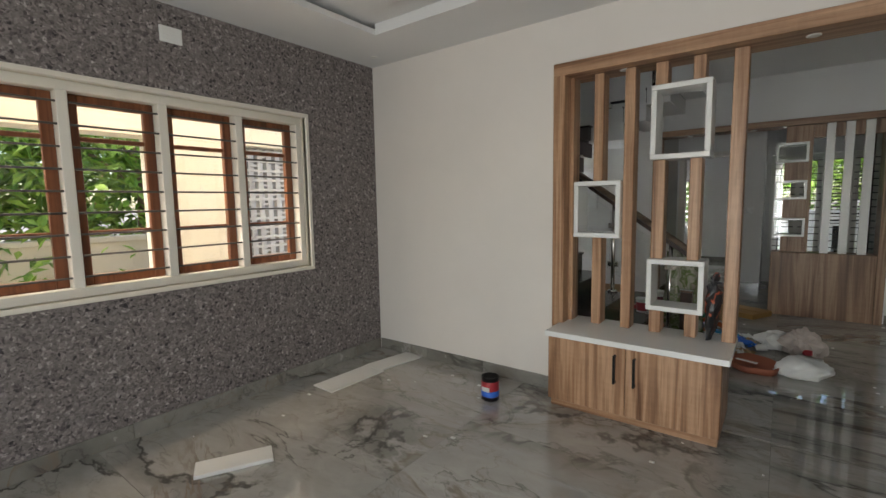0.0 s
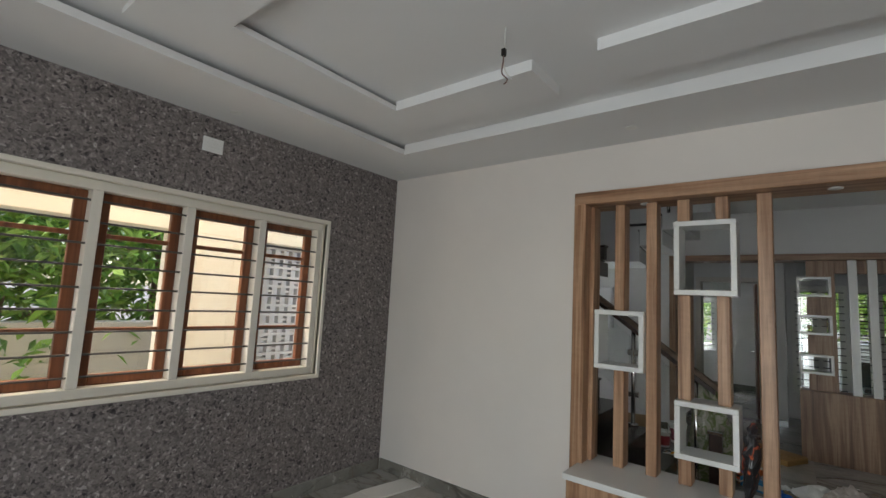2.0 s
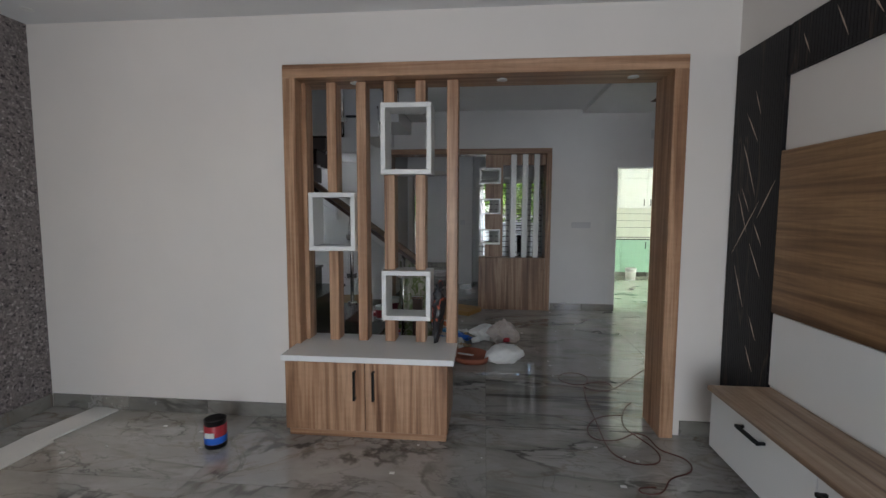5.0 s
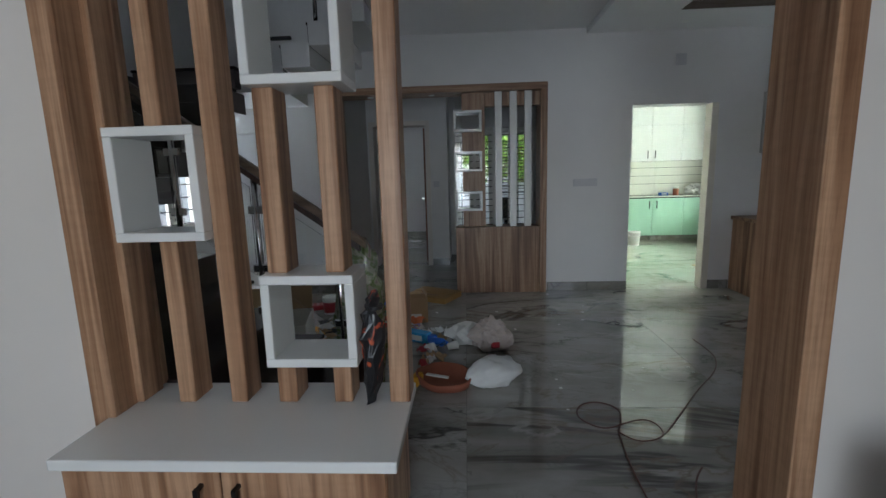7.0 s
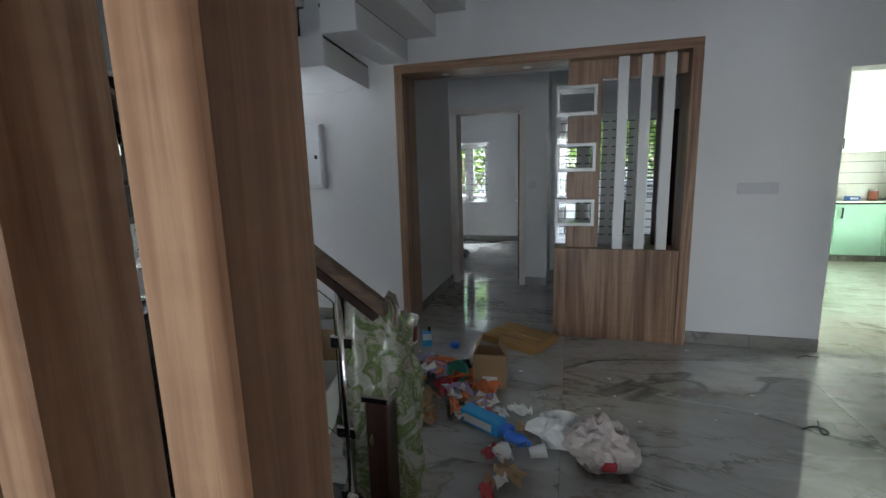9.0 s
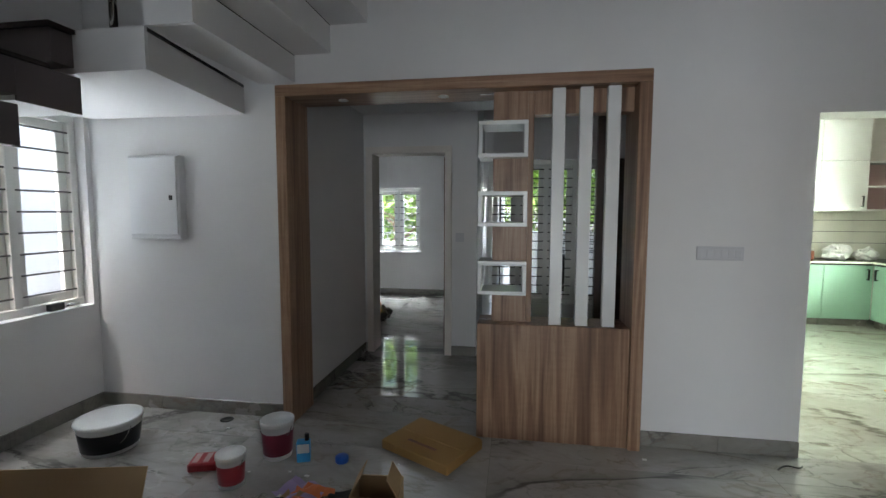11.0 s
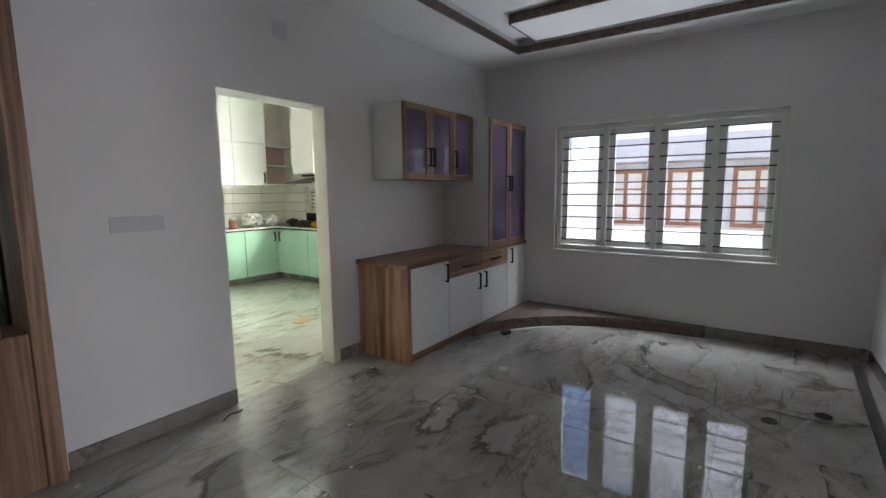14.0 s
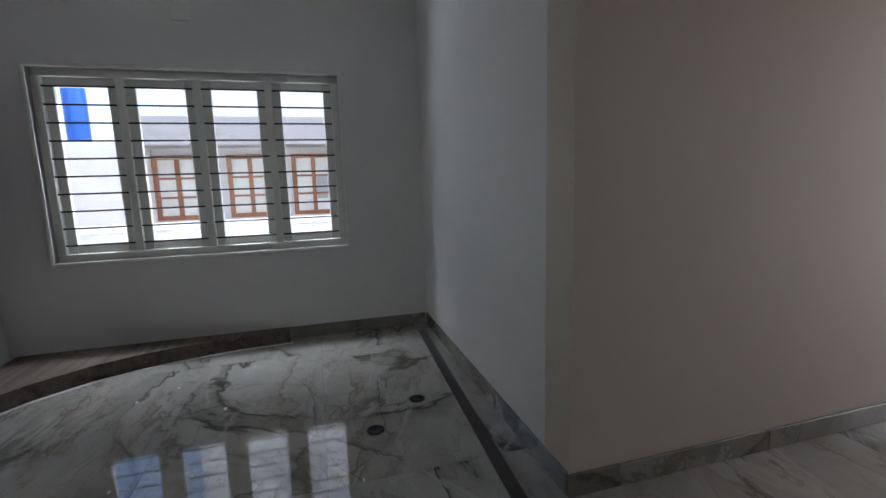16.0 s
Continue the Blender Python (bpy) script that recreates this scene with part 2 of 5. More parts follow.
M['plate'] = paint("silver_grey_plate", (0.60, 0.60, 0.62), 0.35, 0.05)
M['teak'] = paint("orange_brown_joinery", (0.34, 0.14, 0.07), 0.5, 0.2)
M['lens'] = mat("lamp_lens", (0.75, 0.75, 0.72), 0.3)
M['vein'] = paint("copper_vein", (0.58, 0.42, 0.33), 0.4, 0.4)
M['shutterdoor'] = wood("dark_door_wood", (0.02, 0.008, 0.006), (0.04, 0.016, 0.011), (0.06, 0.026, 0.018))

# speckled stone-chip wall covering
m = mat("stone_chip_wallpaper", (0.2, 0.19, 0.19), 0.75)
v = coords(m, world_space=True)
warp = nd(m, "ShaderNodeTexNoise", Scale=22.0, Detail=2)
ln(m, v, warp.inputs["Vector"])
vv = m.node_tree.nodes.new("ShaderNodeVectorMath")
vv.operation = 'MULTIPLY_ADD'
ln(m, warp.outputs["Color"], vv.inputs[0])
vv.inputs[1].default_value = (0.035, 0.035, 0.035)
ln(m, v, vv.inputs[2])
vo = nd(m, "ShaderNodeTexVoronoi", Scale=58.0, Randomness=1.0)
ln(m, vv.outputs[0], vo.inputs["Vector"])
sep = nd(m, "ShaderNodeSeparateColor")
ln(m, vo.outputs["Color"], sep.inputs[0])
chips = ramp(m, sep.outputs[0], [(0.0, (0.040, 0.035, 0.038)), (0.09, (0.150, 0.132, 0.130)), (0.45, (0.205, 0.182, 0.178)), (0.88, (0.245, 0.220, 0.214)), (1.0, (0.40, 0.37, 0.36))])
fine = ramp(m, noisy(m, v, 55, 6, 0.75), [(0.3, (0.5, 0.5, 0.5)), (0.65, (1.15, 1.12, 1.12))])
vo2 = nd(m, "ShaderNodeTexVoronoi", Scale=95.0, Randomness=1.0)
ln(m, vv.outputs[0], vo2.inputs["Vector"])
sep2 = nd(m, "ShaderNodeSeparateColor")
ln(m, vo2.outputs["Color"], sep2.inputs[0])
small = ramp(m, sep2.outputs[1], [(0.0, (0.35, 0.33, 0.33)), (0.2, (0.85, 0.84, 0.83)), (0.8, (1.05, 1.03, 1.02)), (1.0, (1.5, 1.47, 1.44))])
chips = mix(m, 0.85, chips, small, 'MULTIPLY')
ln(m, mix(m, 0.7, chips, fine, 'MULTIPLY'), bsdf(m).inputs["Base Color"])
bump(m, sep.outputs[0], 0.25, 0.006)
M['stone'] = m

# black marble with thin copper veins
m = M['blackstone']
v = coords(m, world_space=True)
acc = None
for k, (ang, sc) in enumerate(((0.9, 2.3), (-0.7, 1.9))):
    mp = nd(m, "ShaderNodeMapping", Rotation=(ang, 0, 0), Location=(0.3 * k, 0.17 * k, 0.4 * k), Scale=(1, 1, 0.16))
    ln(m, v, mp.inputs["Vector"])
    f = noisy(m, mp.outputs[0], sc * 2, 3, 0.5, 0.25)
    d = m.node_tree.nodes.new("ShaderNodeMath")
    d.operation = 'SUBTRACT'
    ln(m, f, d.inputs[0])
    d.inputs[1].default_value = 0.47 + 0.05 * k
    a = m.node_tree.nodes.new("ShaderNodeMath")
    a.operation = 'ABSOLUTE'
    ln(m, d.outputs[0], a.inputs[0])
    c = ramp(m, a.outputs[0], [(0.0, (0.05, 0.032, 0.026)), (0.007, (0.022, 0.017, 0.016)), (0.014, (0.010, 0.009, 0.010))])
    acc = c if acc is None else mix(m, 1.0, acc, c, 'LIGHTEN')
ln(m, acc, bsdf(m).inputs["Base Color"])


def glass(name, color=(1, 1, 1), rough=0.0):
    g = mat(name, color, rough)
    bsdf(g).inputs["Transmission Weight"].default_value = 1.0
    bsdf(g).inputs["IOR"].default_value = 1.45
    return g


M['glass'] = glass("clear_glass", (0.97, 0.99, 0.98))
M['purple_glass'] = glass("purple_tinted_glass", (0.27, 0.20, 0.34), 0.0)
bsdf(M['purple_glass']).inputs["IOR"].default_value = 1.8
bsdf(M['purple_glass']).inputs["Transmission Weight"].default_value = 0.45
M['wrap'] = glass("clear_plastic_wrap", (0.80, 0.86, 0.74), 0.25)
m = mat("printed_film", (0.5, 0.5, 0.4), 0.22)
ln(m, ramp(m, noisy(m, coords(m), 7.0, 5, 0.6, 1.2), [(0.30, (0.14, 0.07, 0.065)), (0.40, (0.34, 0.31, 0.25)), (0.48, (0.11, 0.17, 0.04)), (0.56, (0.42, 0.41, 0.34)), (0.7, (0.20, 0.22, 0.12))]), bsdf(m).inputs["Base Color"])
bsdf(m).inputs["Transmission Weight"].default_value = 0.1
M['film'] = m

# leaves with two-tone variation
m = mat("leaf", (0.08, 0.16, 0.03), 0.55)
geo = nd(m, "ShaderNodeNewGeometry")
ln(m, ramp(m, geo.outputs["Random Per Island"], [(0.0, (0.07, 0.17, 0.02)), (0.5, (0.19, 0.36, 0.04)), (1.0, (0.36, 0.52, 0.10))]), bsdf(m).inputs["Base Color"])
bsdf(m).inputs["Transmission Weight"].default_value = 0.0
M['leaf'] = m


# ---- mesh helpers ----
def box(bm, x0, x1, y0, y1, z0, z1):
    g = bmesh.ops.create_cube(bm, size=1)
    c = Vector(((x0 + x1) / 2, (y0 + y1) / 2, (z0 + z1) / 2))
    for vert in g["verts"]:
        vert.co = Vector((vert.co.x * (x1 - x0), vert.co.y * (y1 - y0), vert.co.z * (z1 - z0))) + c
    return g["verts"]


def rbox(x0, x1, y0, y1, z0, z1, r=0.004, seg=1):
    """A bmesh with one box whose edges are eased."""
    bm = bmesh.new()
    box(bm, x0, x1, y0, y1, z0, z1)
    if r:
        bmesh.ops.bevel(bm, geom=bm.edges[:], offset=r, segments=seg, affect='EDGES', profile=0.5)
    return bm


def tube(bm, p, q, r0, r1=None, seg=10):
    p, q = Vector(p), Vector(q)
    d = q - p
    rot = d.to_track_quat('Z', 'Y').to_matrix().to_4x4()
    bmesh.ops.create_cone(bm, cap_ends=True, segments=seg, radius1=r0, radius2=r0 if r1 is None else r1, depth=d.length,
                          matrix=Matrix.Translation((p + q) / 2) @ rot)
    return bm


def lathe(profile, seg=24, at=(0, 0, 0)):
    """A turned solid from (radius, height) pairs."""
    bm = bmesh.new()
    rings = []
    for r, z in profile:
        rings.append([bm.verts.new((at[0] + r * math.cos(2 * math.pi * i / seg), at[1] + r * math.sin(2 * math.pi * i / seg), at[2] + z)) for i in range(seg)])
    for a, b in zip(rings, rings[1:]):
        for i in range(seg):
            bm.faces.new((a[i], a[(i + 1) % seg], b[(i + 1) % seg], b[i]))
    bm.faces.new(rings[0][::-1])
    bm.faces.new(rings[-1])
    return bm


def prism(points, z0, z1):
    bm = bmesh.new()
    lo = [bm.verts.new((x, y, z0)) for x, y in points]
    hi = [bm.verts.new((x, y, z1)) for x, y in points]
    bm.faces.new(lo[::-1])
    bm.faces.new(hi)
    n = len(points)
    for i in range(n):
        bm.faces.new((lo[i], lo[(i + 1) % n], hi[(i + 1) % n], hi[i]))
    return bm


def solid(name, bm, material, smooth=False):
    bmesh.ops.recalc_face_normals(bm, faces=bm.faces[:])
    me = bpy.data.meshes.new(name)
    bm.to_mesh(me)
    bm.free()
    me.materials.append(material)
    if smooth:
        me.shade_smooth()
    return new(name, me)


def part(name, bm, material, parent, label="", smooth=False):
    ob = solid(name, bm, material, smooth)
    ob.parent = parent
    if label:
        ob["label"] = label
    return ob


def thing(name, label, category, group="", kind="", at=None):
    ob = new(name)
    if at is not None:
        ob.matrix_world = at
    return tagged(ob, label, category, group, kind)


def rope(name, pts, r, material, parent=None, cyclic=False):
    cu = bpy.data.curves.new(name, 'CURVE')
    cu.dimensions, cu.bevel_depth, cu.bevel_resolution, cu.resolution_u = '3D', r, 2, 6
    s = cu.splines.new('NURBS')
    s.points.add(len(pts) - 1)
    for p, c in zip(s.points, pts):
        p.co = (*c, 1)
    s.use_endpoint_u, s.use_cyclic_u, s.order_u = True, cyclic, 3
    cu.materials.append(material)
    ob = new(name, cu)
    if parent:
        ob.parent = parent
    return ob


def wall(name, axis, a0, a1, c0, c1, z0, z1, holes, material, label, faces=None):
    """A wall along x or y from a0 to a1, between c0 and c1 in depth, with holes (a, a, z, z) cut through.
    faces: another material for the side at c0 or c1."""
    us = sorted({a0, a1, *[h for o in holes for h in o[:2]]})
    ws = sorted({z0, z1, *[h for o in holes for h in o[2:]]})
    cell = {}
    for i in range(len(us) - 1):
        for j in range(len(ws) - 1):
            u, w = (us[i] + us[i + 1]) / 2, (ws[j] + ws[j + 1]) / 2
            cell[i, j] = not any(o[0] < u < o[1] and o[2] < w < o[3] for o in holes)
    bm = bmesh.new()
    pool = {}

    def vert(u, c, w):
        key = (round(u, 4), round(c, 4), round(w, 4))
        if key not in pool:
            pool[key] = bm.verts.new((u, c, w) if axis == 'x' else (c, u, w))
        return pool[key]

    for (i, j), full in cell.items():
        if not full:
            continue
        u, U, w, W = us[i], us[i + 1], ws[j], ws[j + 1]
        f0 = bm.faces.new([vert(*p) for p in ((u, c0, w), (U, c0, w), (U, c0, W), (u, c0, W))])
        f1 = bm.faces.new([vert(*p) for p in ((u, c1, w), (U, c1, w), (U, c1, W), (u, c1, W))])
        if faces:
            (f0 if faces[0] == 0 else f1).material_index = 1
        for di, dj, pa, pb in ((-1, 0, (u, w), (u, W)), (1, 0, (U, w), (U, W)), (0, -1, (u, w), (U, w)), (0, 1, (u, W), (U, W))):
            if not cell.get((i + di, j + dj), False):
                bm.faces.new([vert(*p) for p in ((pa[0], c0, pa[1]), (pb[0], c0, pb[1]), (pb[0], c1, pb[1]), (pa[0], c1, pa[1]))])
    ob = solid(name, bm, material)
    if faces:
        ob.data.materials.append(faces[1])
    return tagged(ob, label, "wall", kind="structure")


# ---- plan ----
XL, XT, YA, YA2 = -3.25, 1.45, 3.05, 3.27      # living room
YB, YB2 = 6.78, 7.00                           # wall between hall and the rooms beyond
XH, XD, YE, XP = -3.08, 5.17, 3.14, 2.80       # hall, dining bay
ZL, ZD, ZT = 2.73, 2.84, 3.12                  # soffit heights, slab

W1 = (0.14, 2.25, 0.93, 2.16)
W2 = (4.95, 6.74, 0.80, 2.20)
W3 = (3.805, 5.855, 0.755, 2.11)
WUP = (4.45, 5.65, 3.6, 4.5)
WBED = (-2.47, -1.60, 0.78, 1.95)
WFOY = (-0.24, 1.14, 0.40, 2.13)

# living room
wall("wall_living_window", 'y', -2.6, YA2, XL - 0.24, XL, 0, ZT, [W1], M['plaster'], "grey stone-chip covered living room wall with a window", (1, M['stone']))
wall("wall_divider", 'x', XL, XT, YA, YA2, 0, ZT, [(-1.36, 1.105, 0.0, 2.355)], M['white'], "white painted wall with a wide wood-lined opening")
wall("wall_tv", 'y', -2.6, YA2, XT, XT + 0.16, 0, ZT, [], M['white'], "white painted living room wall behind the television unit")
wall("wall_living_back", 'x', XL, XT, -2.6, -2.4, 0, ZT, [(-1.2, 0.6, 0, 2.3)], M['white'], "plain white wall with the front doorway")
# hall and dining
wall("wall_hall_window", 'y', YA2, YB, XH - 0.24, XH, 0, 5.6, [W2, WUP], M['cool'], "white painted stair wall with a large window")
wall("wall_hall_far", 'x', XH - 0.24, XD + 0.24, YB, YB2, 0, 5.6, [(-1.49, 0.84, 0, 2.31), (1.82, 2.735, 0, 2.08)], M['cool'], "white painted wall with a wood-lined opening and a kitchen doorway")
wall("wall_dining_window", 'y', YE - 0.2, YB, XD, XD + 0.24, 0, ZT, [W3], M['cool'], "white painted dining wall with a four-light window")
wall("wall_dining_side", 'x', XP + 0.2, XD, YE - 0.2, YE, 0, ZT, [], M['cool'], "white painted side wall of the dining bay")
wall("wall_passage", 'y', -0.2, YE, XP, XP + 0.2, 0, ZT, [], M['taupe'], "beige painted passage wall")
# hole cut in this unseen wall only for the passage fill lamp
wall("wall_passage_end", 'x', XT + 0.16, XP, -0.2, 0.0, 0, ZT, [(1.72, 2.70, 0.2, 2.3)], M['white'], "plain white wall at the end of the passage")
wall("wall_stair_upper", 'x', XH - 0.24, -0.4, YA2 - 0.22, YA2 - 0.002, ZT, 5.6, [], M['cool'], "white upper wall of the stairwell")
# rooms beyond
wall("wall_corridor_side", 'y', YB2, 8.42, -1.72, -1.50, 0, ZT, [], M['cool'], "white painted corridor side wall")
wall("wall_bedroom_door", 'x', -3.4, -0.30, 8.42, 8.62, 0, ZT, [(-1.41, -0.62, 0, 2.12)], M['cool'], "white painted wall with the bedroom doorway")
wall("wall_bedroom_far", 'x', -3.4, -0.10, 11.84, 12.06, 0, ZT, [WBED], M['cool'], "white painted bedroom wall with a two-light window")
wall("wall_bedroom_left", 'y', 8.62, 11.84, -3.4, -3.2, 0, ZT, [], M['cool'], "white painted bedroom wall")
wall("wall_bedroom_right", 'y', 8.62, 11.84, -0.46, -0.30, 0, ZT, [], M['cool'], "white painted wall between bedroom and foyer")
wall("wall_foyer_far", 'x', -0.30, 1.60, 9.30, 9.50, 0, ZT, [WFOY], M['cool'], "white painted foyer wall with a barred window")
wall("wall_kitchen_left", 'y', YB2, 11.2, 1.60, 1.80, 0, ZT, [], M['white'], "white painted wall beside the kitchen")
# WK is an unseen opening added for the kitchen lamp
WK = (8.55, 9.25, 1.05, 1.95)
WK2 = (9.78, 10.43, 1.07, 1.50)
wall("wall_kitchen_far", 'x', 1.80, 5.55, 11.0, 11.2, 0, ZT, [], M['white'], "white painted kitchen wall")
wall("wall_kitchen_right", 'y', YB2, 11.0, 5.30, 5.50, 0, ZT, [WK, WK2], M['white'], "white painted kitchen wall with a small window")


# ---- floor: bed and marble tiles ----
def slab(name, x0, x1, y0, y1, z0, z1, material, label, category):
    return tagged(solid(name, rbox(x0, x1, y0, y1, z0, z1, 0), material), label, category, kind="structure")


floor = slab("floor", -3.6, 5.6, -2.7, 12.1, -0.16, -0.012, M['grout'], "polished grey-veined marble tile floor", "floor")


# ---- ceilings ----
def ceiling(name, slabs, label):
    bm = bmesh.new()
    for s in slabs:
        box(bm, *s)
    return tagged(solid(name, bm, M['ceil']), label, "ceiling", kind="structure")


S = ZL
ceiling("ceiling_living", [
    (XL, XT, -2.4, YA, 2.812, 2.95),
    (XL, -2.62, -2.4, YA, S, 2.772), (XL, -2.78, -2.4, YA, 2.772, 2.811), (-2.62, 0.93, 2.47, YA, S, 2.811), (0.93, XT, -2.4, YA, S, 2.811), (-2.62, 0.93, -2.4, -1.75, S, 2.811),
    (-2.45, -2.115, 0.47, 2.18, 2.752, 2.784), (-2.38, -2.25, 0.47, 2.18, 2.784, 2.811), (-2.115, -1.17, 1.848, 2.18, 2.752, 2.811), (-2.115, -1.17, 0.47, 0.80, 2.752, 2.811),
    (-0.84, 0.76, 1.848, 2.18, 2.752, 2.811), (0.43, 0.76, 0.47, 1.848, 2.752, 2.811), (-0.84, 0.43, 0.47, 0.80, 2.752, 2.811),
    (-2.45, -2.115, -1.50, 0.20, 2.752, 2.784), (-2.38, -2.25, -1.50, 0.20, 2.784, 2.811), (0.43, 0.76, -1.50, 0.20, 2.752, 2.811),
], "white stepped gypsum ceiling with recessed trays")
ceiling("ceiling_dining", [
    (1.30, XD, YE, YB, 2.98, 3.12),
    (1.30, XD, 6.17, YB, ZD, 2.979), (4.80, XD, YE, 6.17, ZD, 2.979), (1.30, 4.80, YE, 3.60, ZD, 2.979), (1.30, 2.0, 3.60, 6.17, ZD, 2.979),
    (4.10, 4.66, 3.80, 5.90, 2.90, 2.979), (2.35, 2.91, 3.80, 5.90, 2.90, 2.979),
], "white gypsum ceiling with a recessed tray")
tf = thing("trim_ceiling_dining", "dark timber edging round the ceiling tray", "ceiling trim", kind="structure")
for k in ((2.0, 4.80, 6.146, 6.1695), (4.776, 4.7995, 3.60, 6.145), (2.0, 4.775, 3.60, 3.624)):
    part("edging", rbox(*k, ZD + 0.004, ZD + 0.075, 0.002), M['plinth'], tf)
for k in ((4.076, 4.099, 3.80, 5.90), (2.911, 2.934, 3.80, 5.90), (4.10, 4.66, 5.901, 5.918), (2.35, 2.91, 5.901, 5.918)):
    part("edging", rbox(*k, 2.898, 2.975, 0.002), M['plinth'], tf)
ceiling("ceiling_hall", [(-0.85, 1.298, YA2, YB, ZD + 0.06, 3.12), (XT + 0.16, XP, 0, YE, ZD, 3.12), (1.298, XP, YA2, YE, ZD + 0.16, 3.12)], "plain white hall ceiling")
ceiling("ceiling_stairwell", [(XH, -0.4, YA2, YB, 5.5, 5.6), (-0.86, -0.70, YA2, YB, 3.12, 5.5)], "white ceiling high over the stairwell")
ceiling("ceiling_beyond", [(-3.4, 5.5, YB2, 12.06, 3.0, 3.12)], "plain white ceiling")
ceiling("ceiling_corridor", [(-1.5, 1.6, YB2, 8.42, 2.52, 2.62)], "lowered white corridor ceiling")
ceiling("ceiling_roof", [(-3.5, 5.6, -2.7, YA2, 3.125, 3.3), (-0.39, 5.6, YA2 + .01, YB2, 3.125, 3.3)], "plain concrete roof slab")


# ---- windows ----
def window(name, at, width, z0, z1, lights, bars, frame_mat, sash_mat, label, bar_mat=None, rails=0, depth=0.10, glazed=True):
    """A fixed frame with sashes, panes and horizontal grille bars. Local x along the wall, y outwards, z up."""
    w = thing(name, label, "window", kind="structure", at=at)
    f = 0.055
    part("window_frame", rbox(0, width, 0.02, depth, z0, z0 + f), frame_mat, w)
    part("window_frame", rbox(0, width, 0.02, depth, z1 - f, z1), frame_mat, w)
    pitch = (width - f) / lights
    for i in range(lights + 1):
        part("mullion", rbox(i * pitch, i * pitch + f, 0.018, depth + 0.002, z0 + f, z1 - f), frame_mat, w)
    for i in range(lights):
        a, b = i * pitch + f, (i + 1) * pitch
        s = part("sash", rbox(a, a + 0.06, depth - 0.045, depth - 0.005, z0 + f, z1 - f), sash_mat, w)
        part("stile", rbox(b - 0.06, b, depth - 0.045, depth - 0.005, z0 + f, z1 - f), sash_mat, s)
        part("rail", rbox(a + 0.06, b - 0.06, depth - 0.045, depth - 0.005, z0 + f, z0 + f + 0.06), sash_mat, s)
        part("rail", rbox(a + 0.06, b - 0.06, depth - 0.045, depth - 0.005, z1 - f - 0.06, z1 - f), sash_mat, s)
        for k in range(rails):
            zz = z0 + (z1 - z0) * ((0.30, 0.75)[k])
            part("glazing_bar", rbox(a + 0.06, b - 0.06, depth - 0.04, depth - 0.01, zz - 0.014, zz + 0.014), sash_mat, s)
        if glazed:
            p = part("pane", rbox(a + 0.055, b - 0.055, depth - 0.027, depth - 0.023, z0 + f + 0.055, z1 - f - 0.055, 0), M['glass'], s)
            p.visible_shadow = False
        for k in range(bars):
            zz = z0 + f + (z1 - z0 - 2 * f) * (k + 0.5) / bars
            bm = bmesh.new()
            tube(bm, (a - 0.02, 0.028, zz), (b + 0.02, 0.028, zz), 0.0065, seg=8)
            part("grille_bar", bm, bar_mat or M['bar'], w)
    return w


window("window_1", pose(XL - 0.03, W1[0], 0, 0, 0, 90), W1[1] - W1[0], W1[2], W1[3], 4, 9, M['cream'], M['shutter'], "cream window frame with four teak shutters and steel bars", M['bar'], 2, 0.14)
window("window_2", pose(XH - 0.06, W2[0], 0, 0, 0, 90), W2[1] - W2[0], W2[2], W2[3], 4, 9, M['frame'], M['frame'], "white stair window with dark horizontal bars")
window("window_3", pose(XD + 0.02, W3[1], 0, 0, 0, -90), W3[1] - W3[0], W3[2], W3[3], 4, 10, M['frame'], M['frame'], "white dining window with four lights and black bars", M['iron'])
window("window_4", pose(WBED[0], 11.9, 0), WBED[1] - WBED[0], WBED[2], WBED[3], 2, 9, M['frame'], M['frame'], "white bedroom window with two lights and bars")
window("window_5", pose(WFOY[0], 9.36, 0), WFOY[1] - WFOY[0], WFOY[2], WFOY[3], 4, 15, M['frame'], M['frame'], "foyer window with closely set black bars", M['iron'])
window("window_6", pose(5.36, WK[1], 0, 0, 0, -90), WK[1] - WK[0], WK[2], WK[3], 2, 6, M['frame'], M['frame'], "added unseen kitchen window with bars, made for the fill lamp", M['iron'])
window("window_8", pose(5.36, WK2[1], 0, 0, 0, -90), WK2[1] - WK2[0], WK2[2], WK2[3], 2, 5, M['frame'], M['frame'], "low white kitchen window over the worktop", M['iron'])


def border(name, at, width, z0, z1, material, label, b=0.045):
    """A flat plaster band round a window, a little proud of the wall."""
    w = thing(name, label, "window surround", kind="structure", at=at)
    for k in ((-b, width + b, z1, z1 + b), (-b, width + b, z0 - b, z0), (-b, 0, z0, z1), (width, width + b, z0, z1)):
        part("band", rbox(k[0], k[1], -0.014, 0.03, k[2], k[3], 0.003), material, w)


window("window_7", pose(XH - 0.02, WUP[0], 0, 0, 0, 90), WUP[1] - WUP[0], WUP[2], WUP[3], 4, 9, M['frame'], M['frame'], "white upper stair window with bars", M['bar'], glazed=False)
border("trim_window_1", pose(XL, W1[0], 0, 0, 0, 90), W1[1] - W1[0], W1[2], W1[3], M['cream'], "cream plaster band round the window", 0.03)
border("trim_window_3", pose(XD, W3[1], 0, 0, 0, -90), W3[1] - W3[0], W3[2], W3[3], M['frame'], "white band round the dining window", 0.025)


# ---- skirting ----
def skirting(name, runs):
    s = thing(name, "grey marble skirting along the wall", "skirting", kind="structure")
    for k in runs:
        part("skirting_tile", rbox(*k, 0.0, 0.10, 0.003), M['skirt'], s)


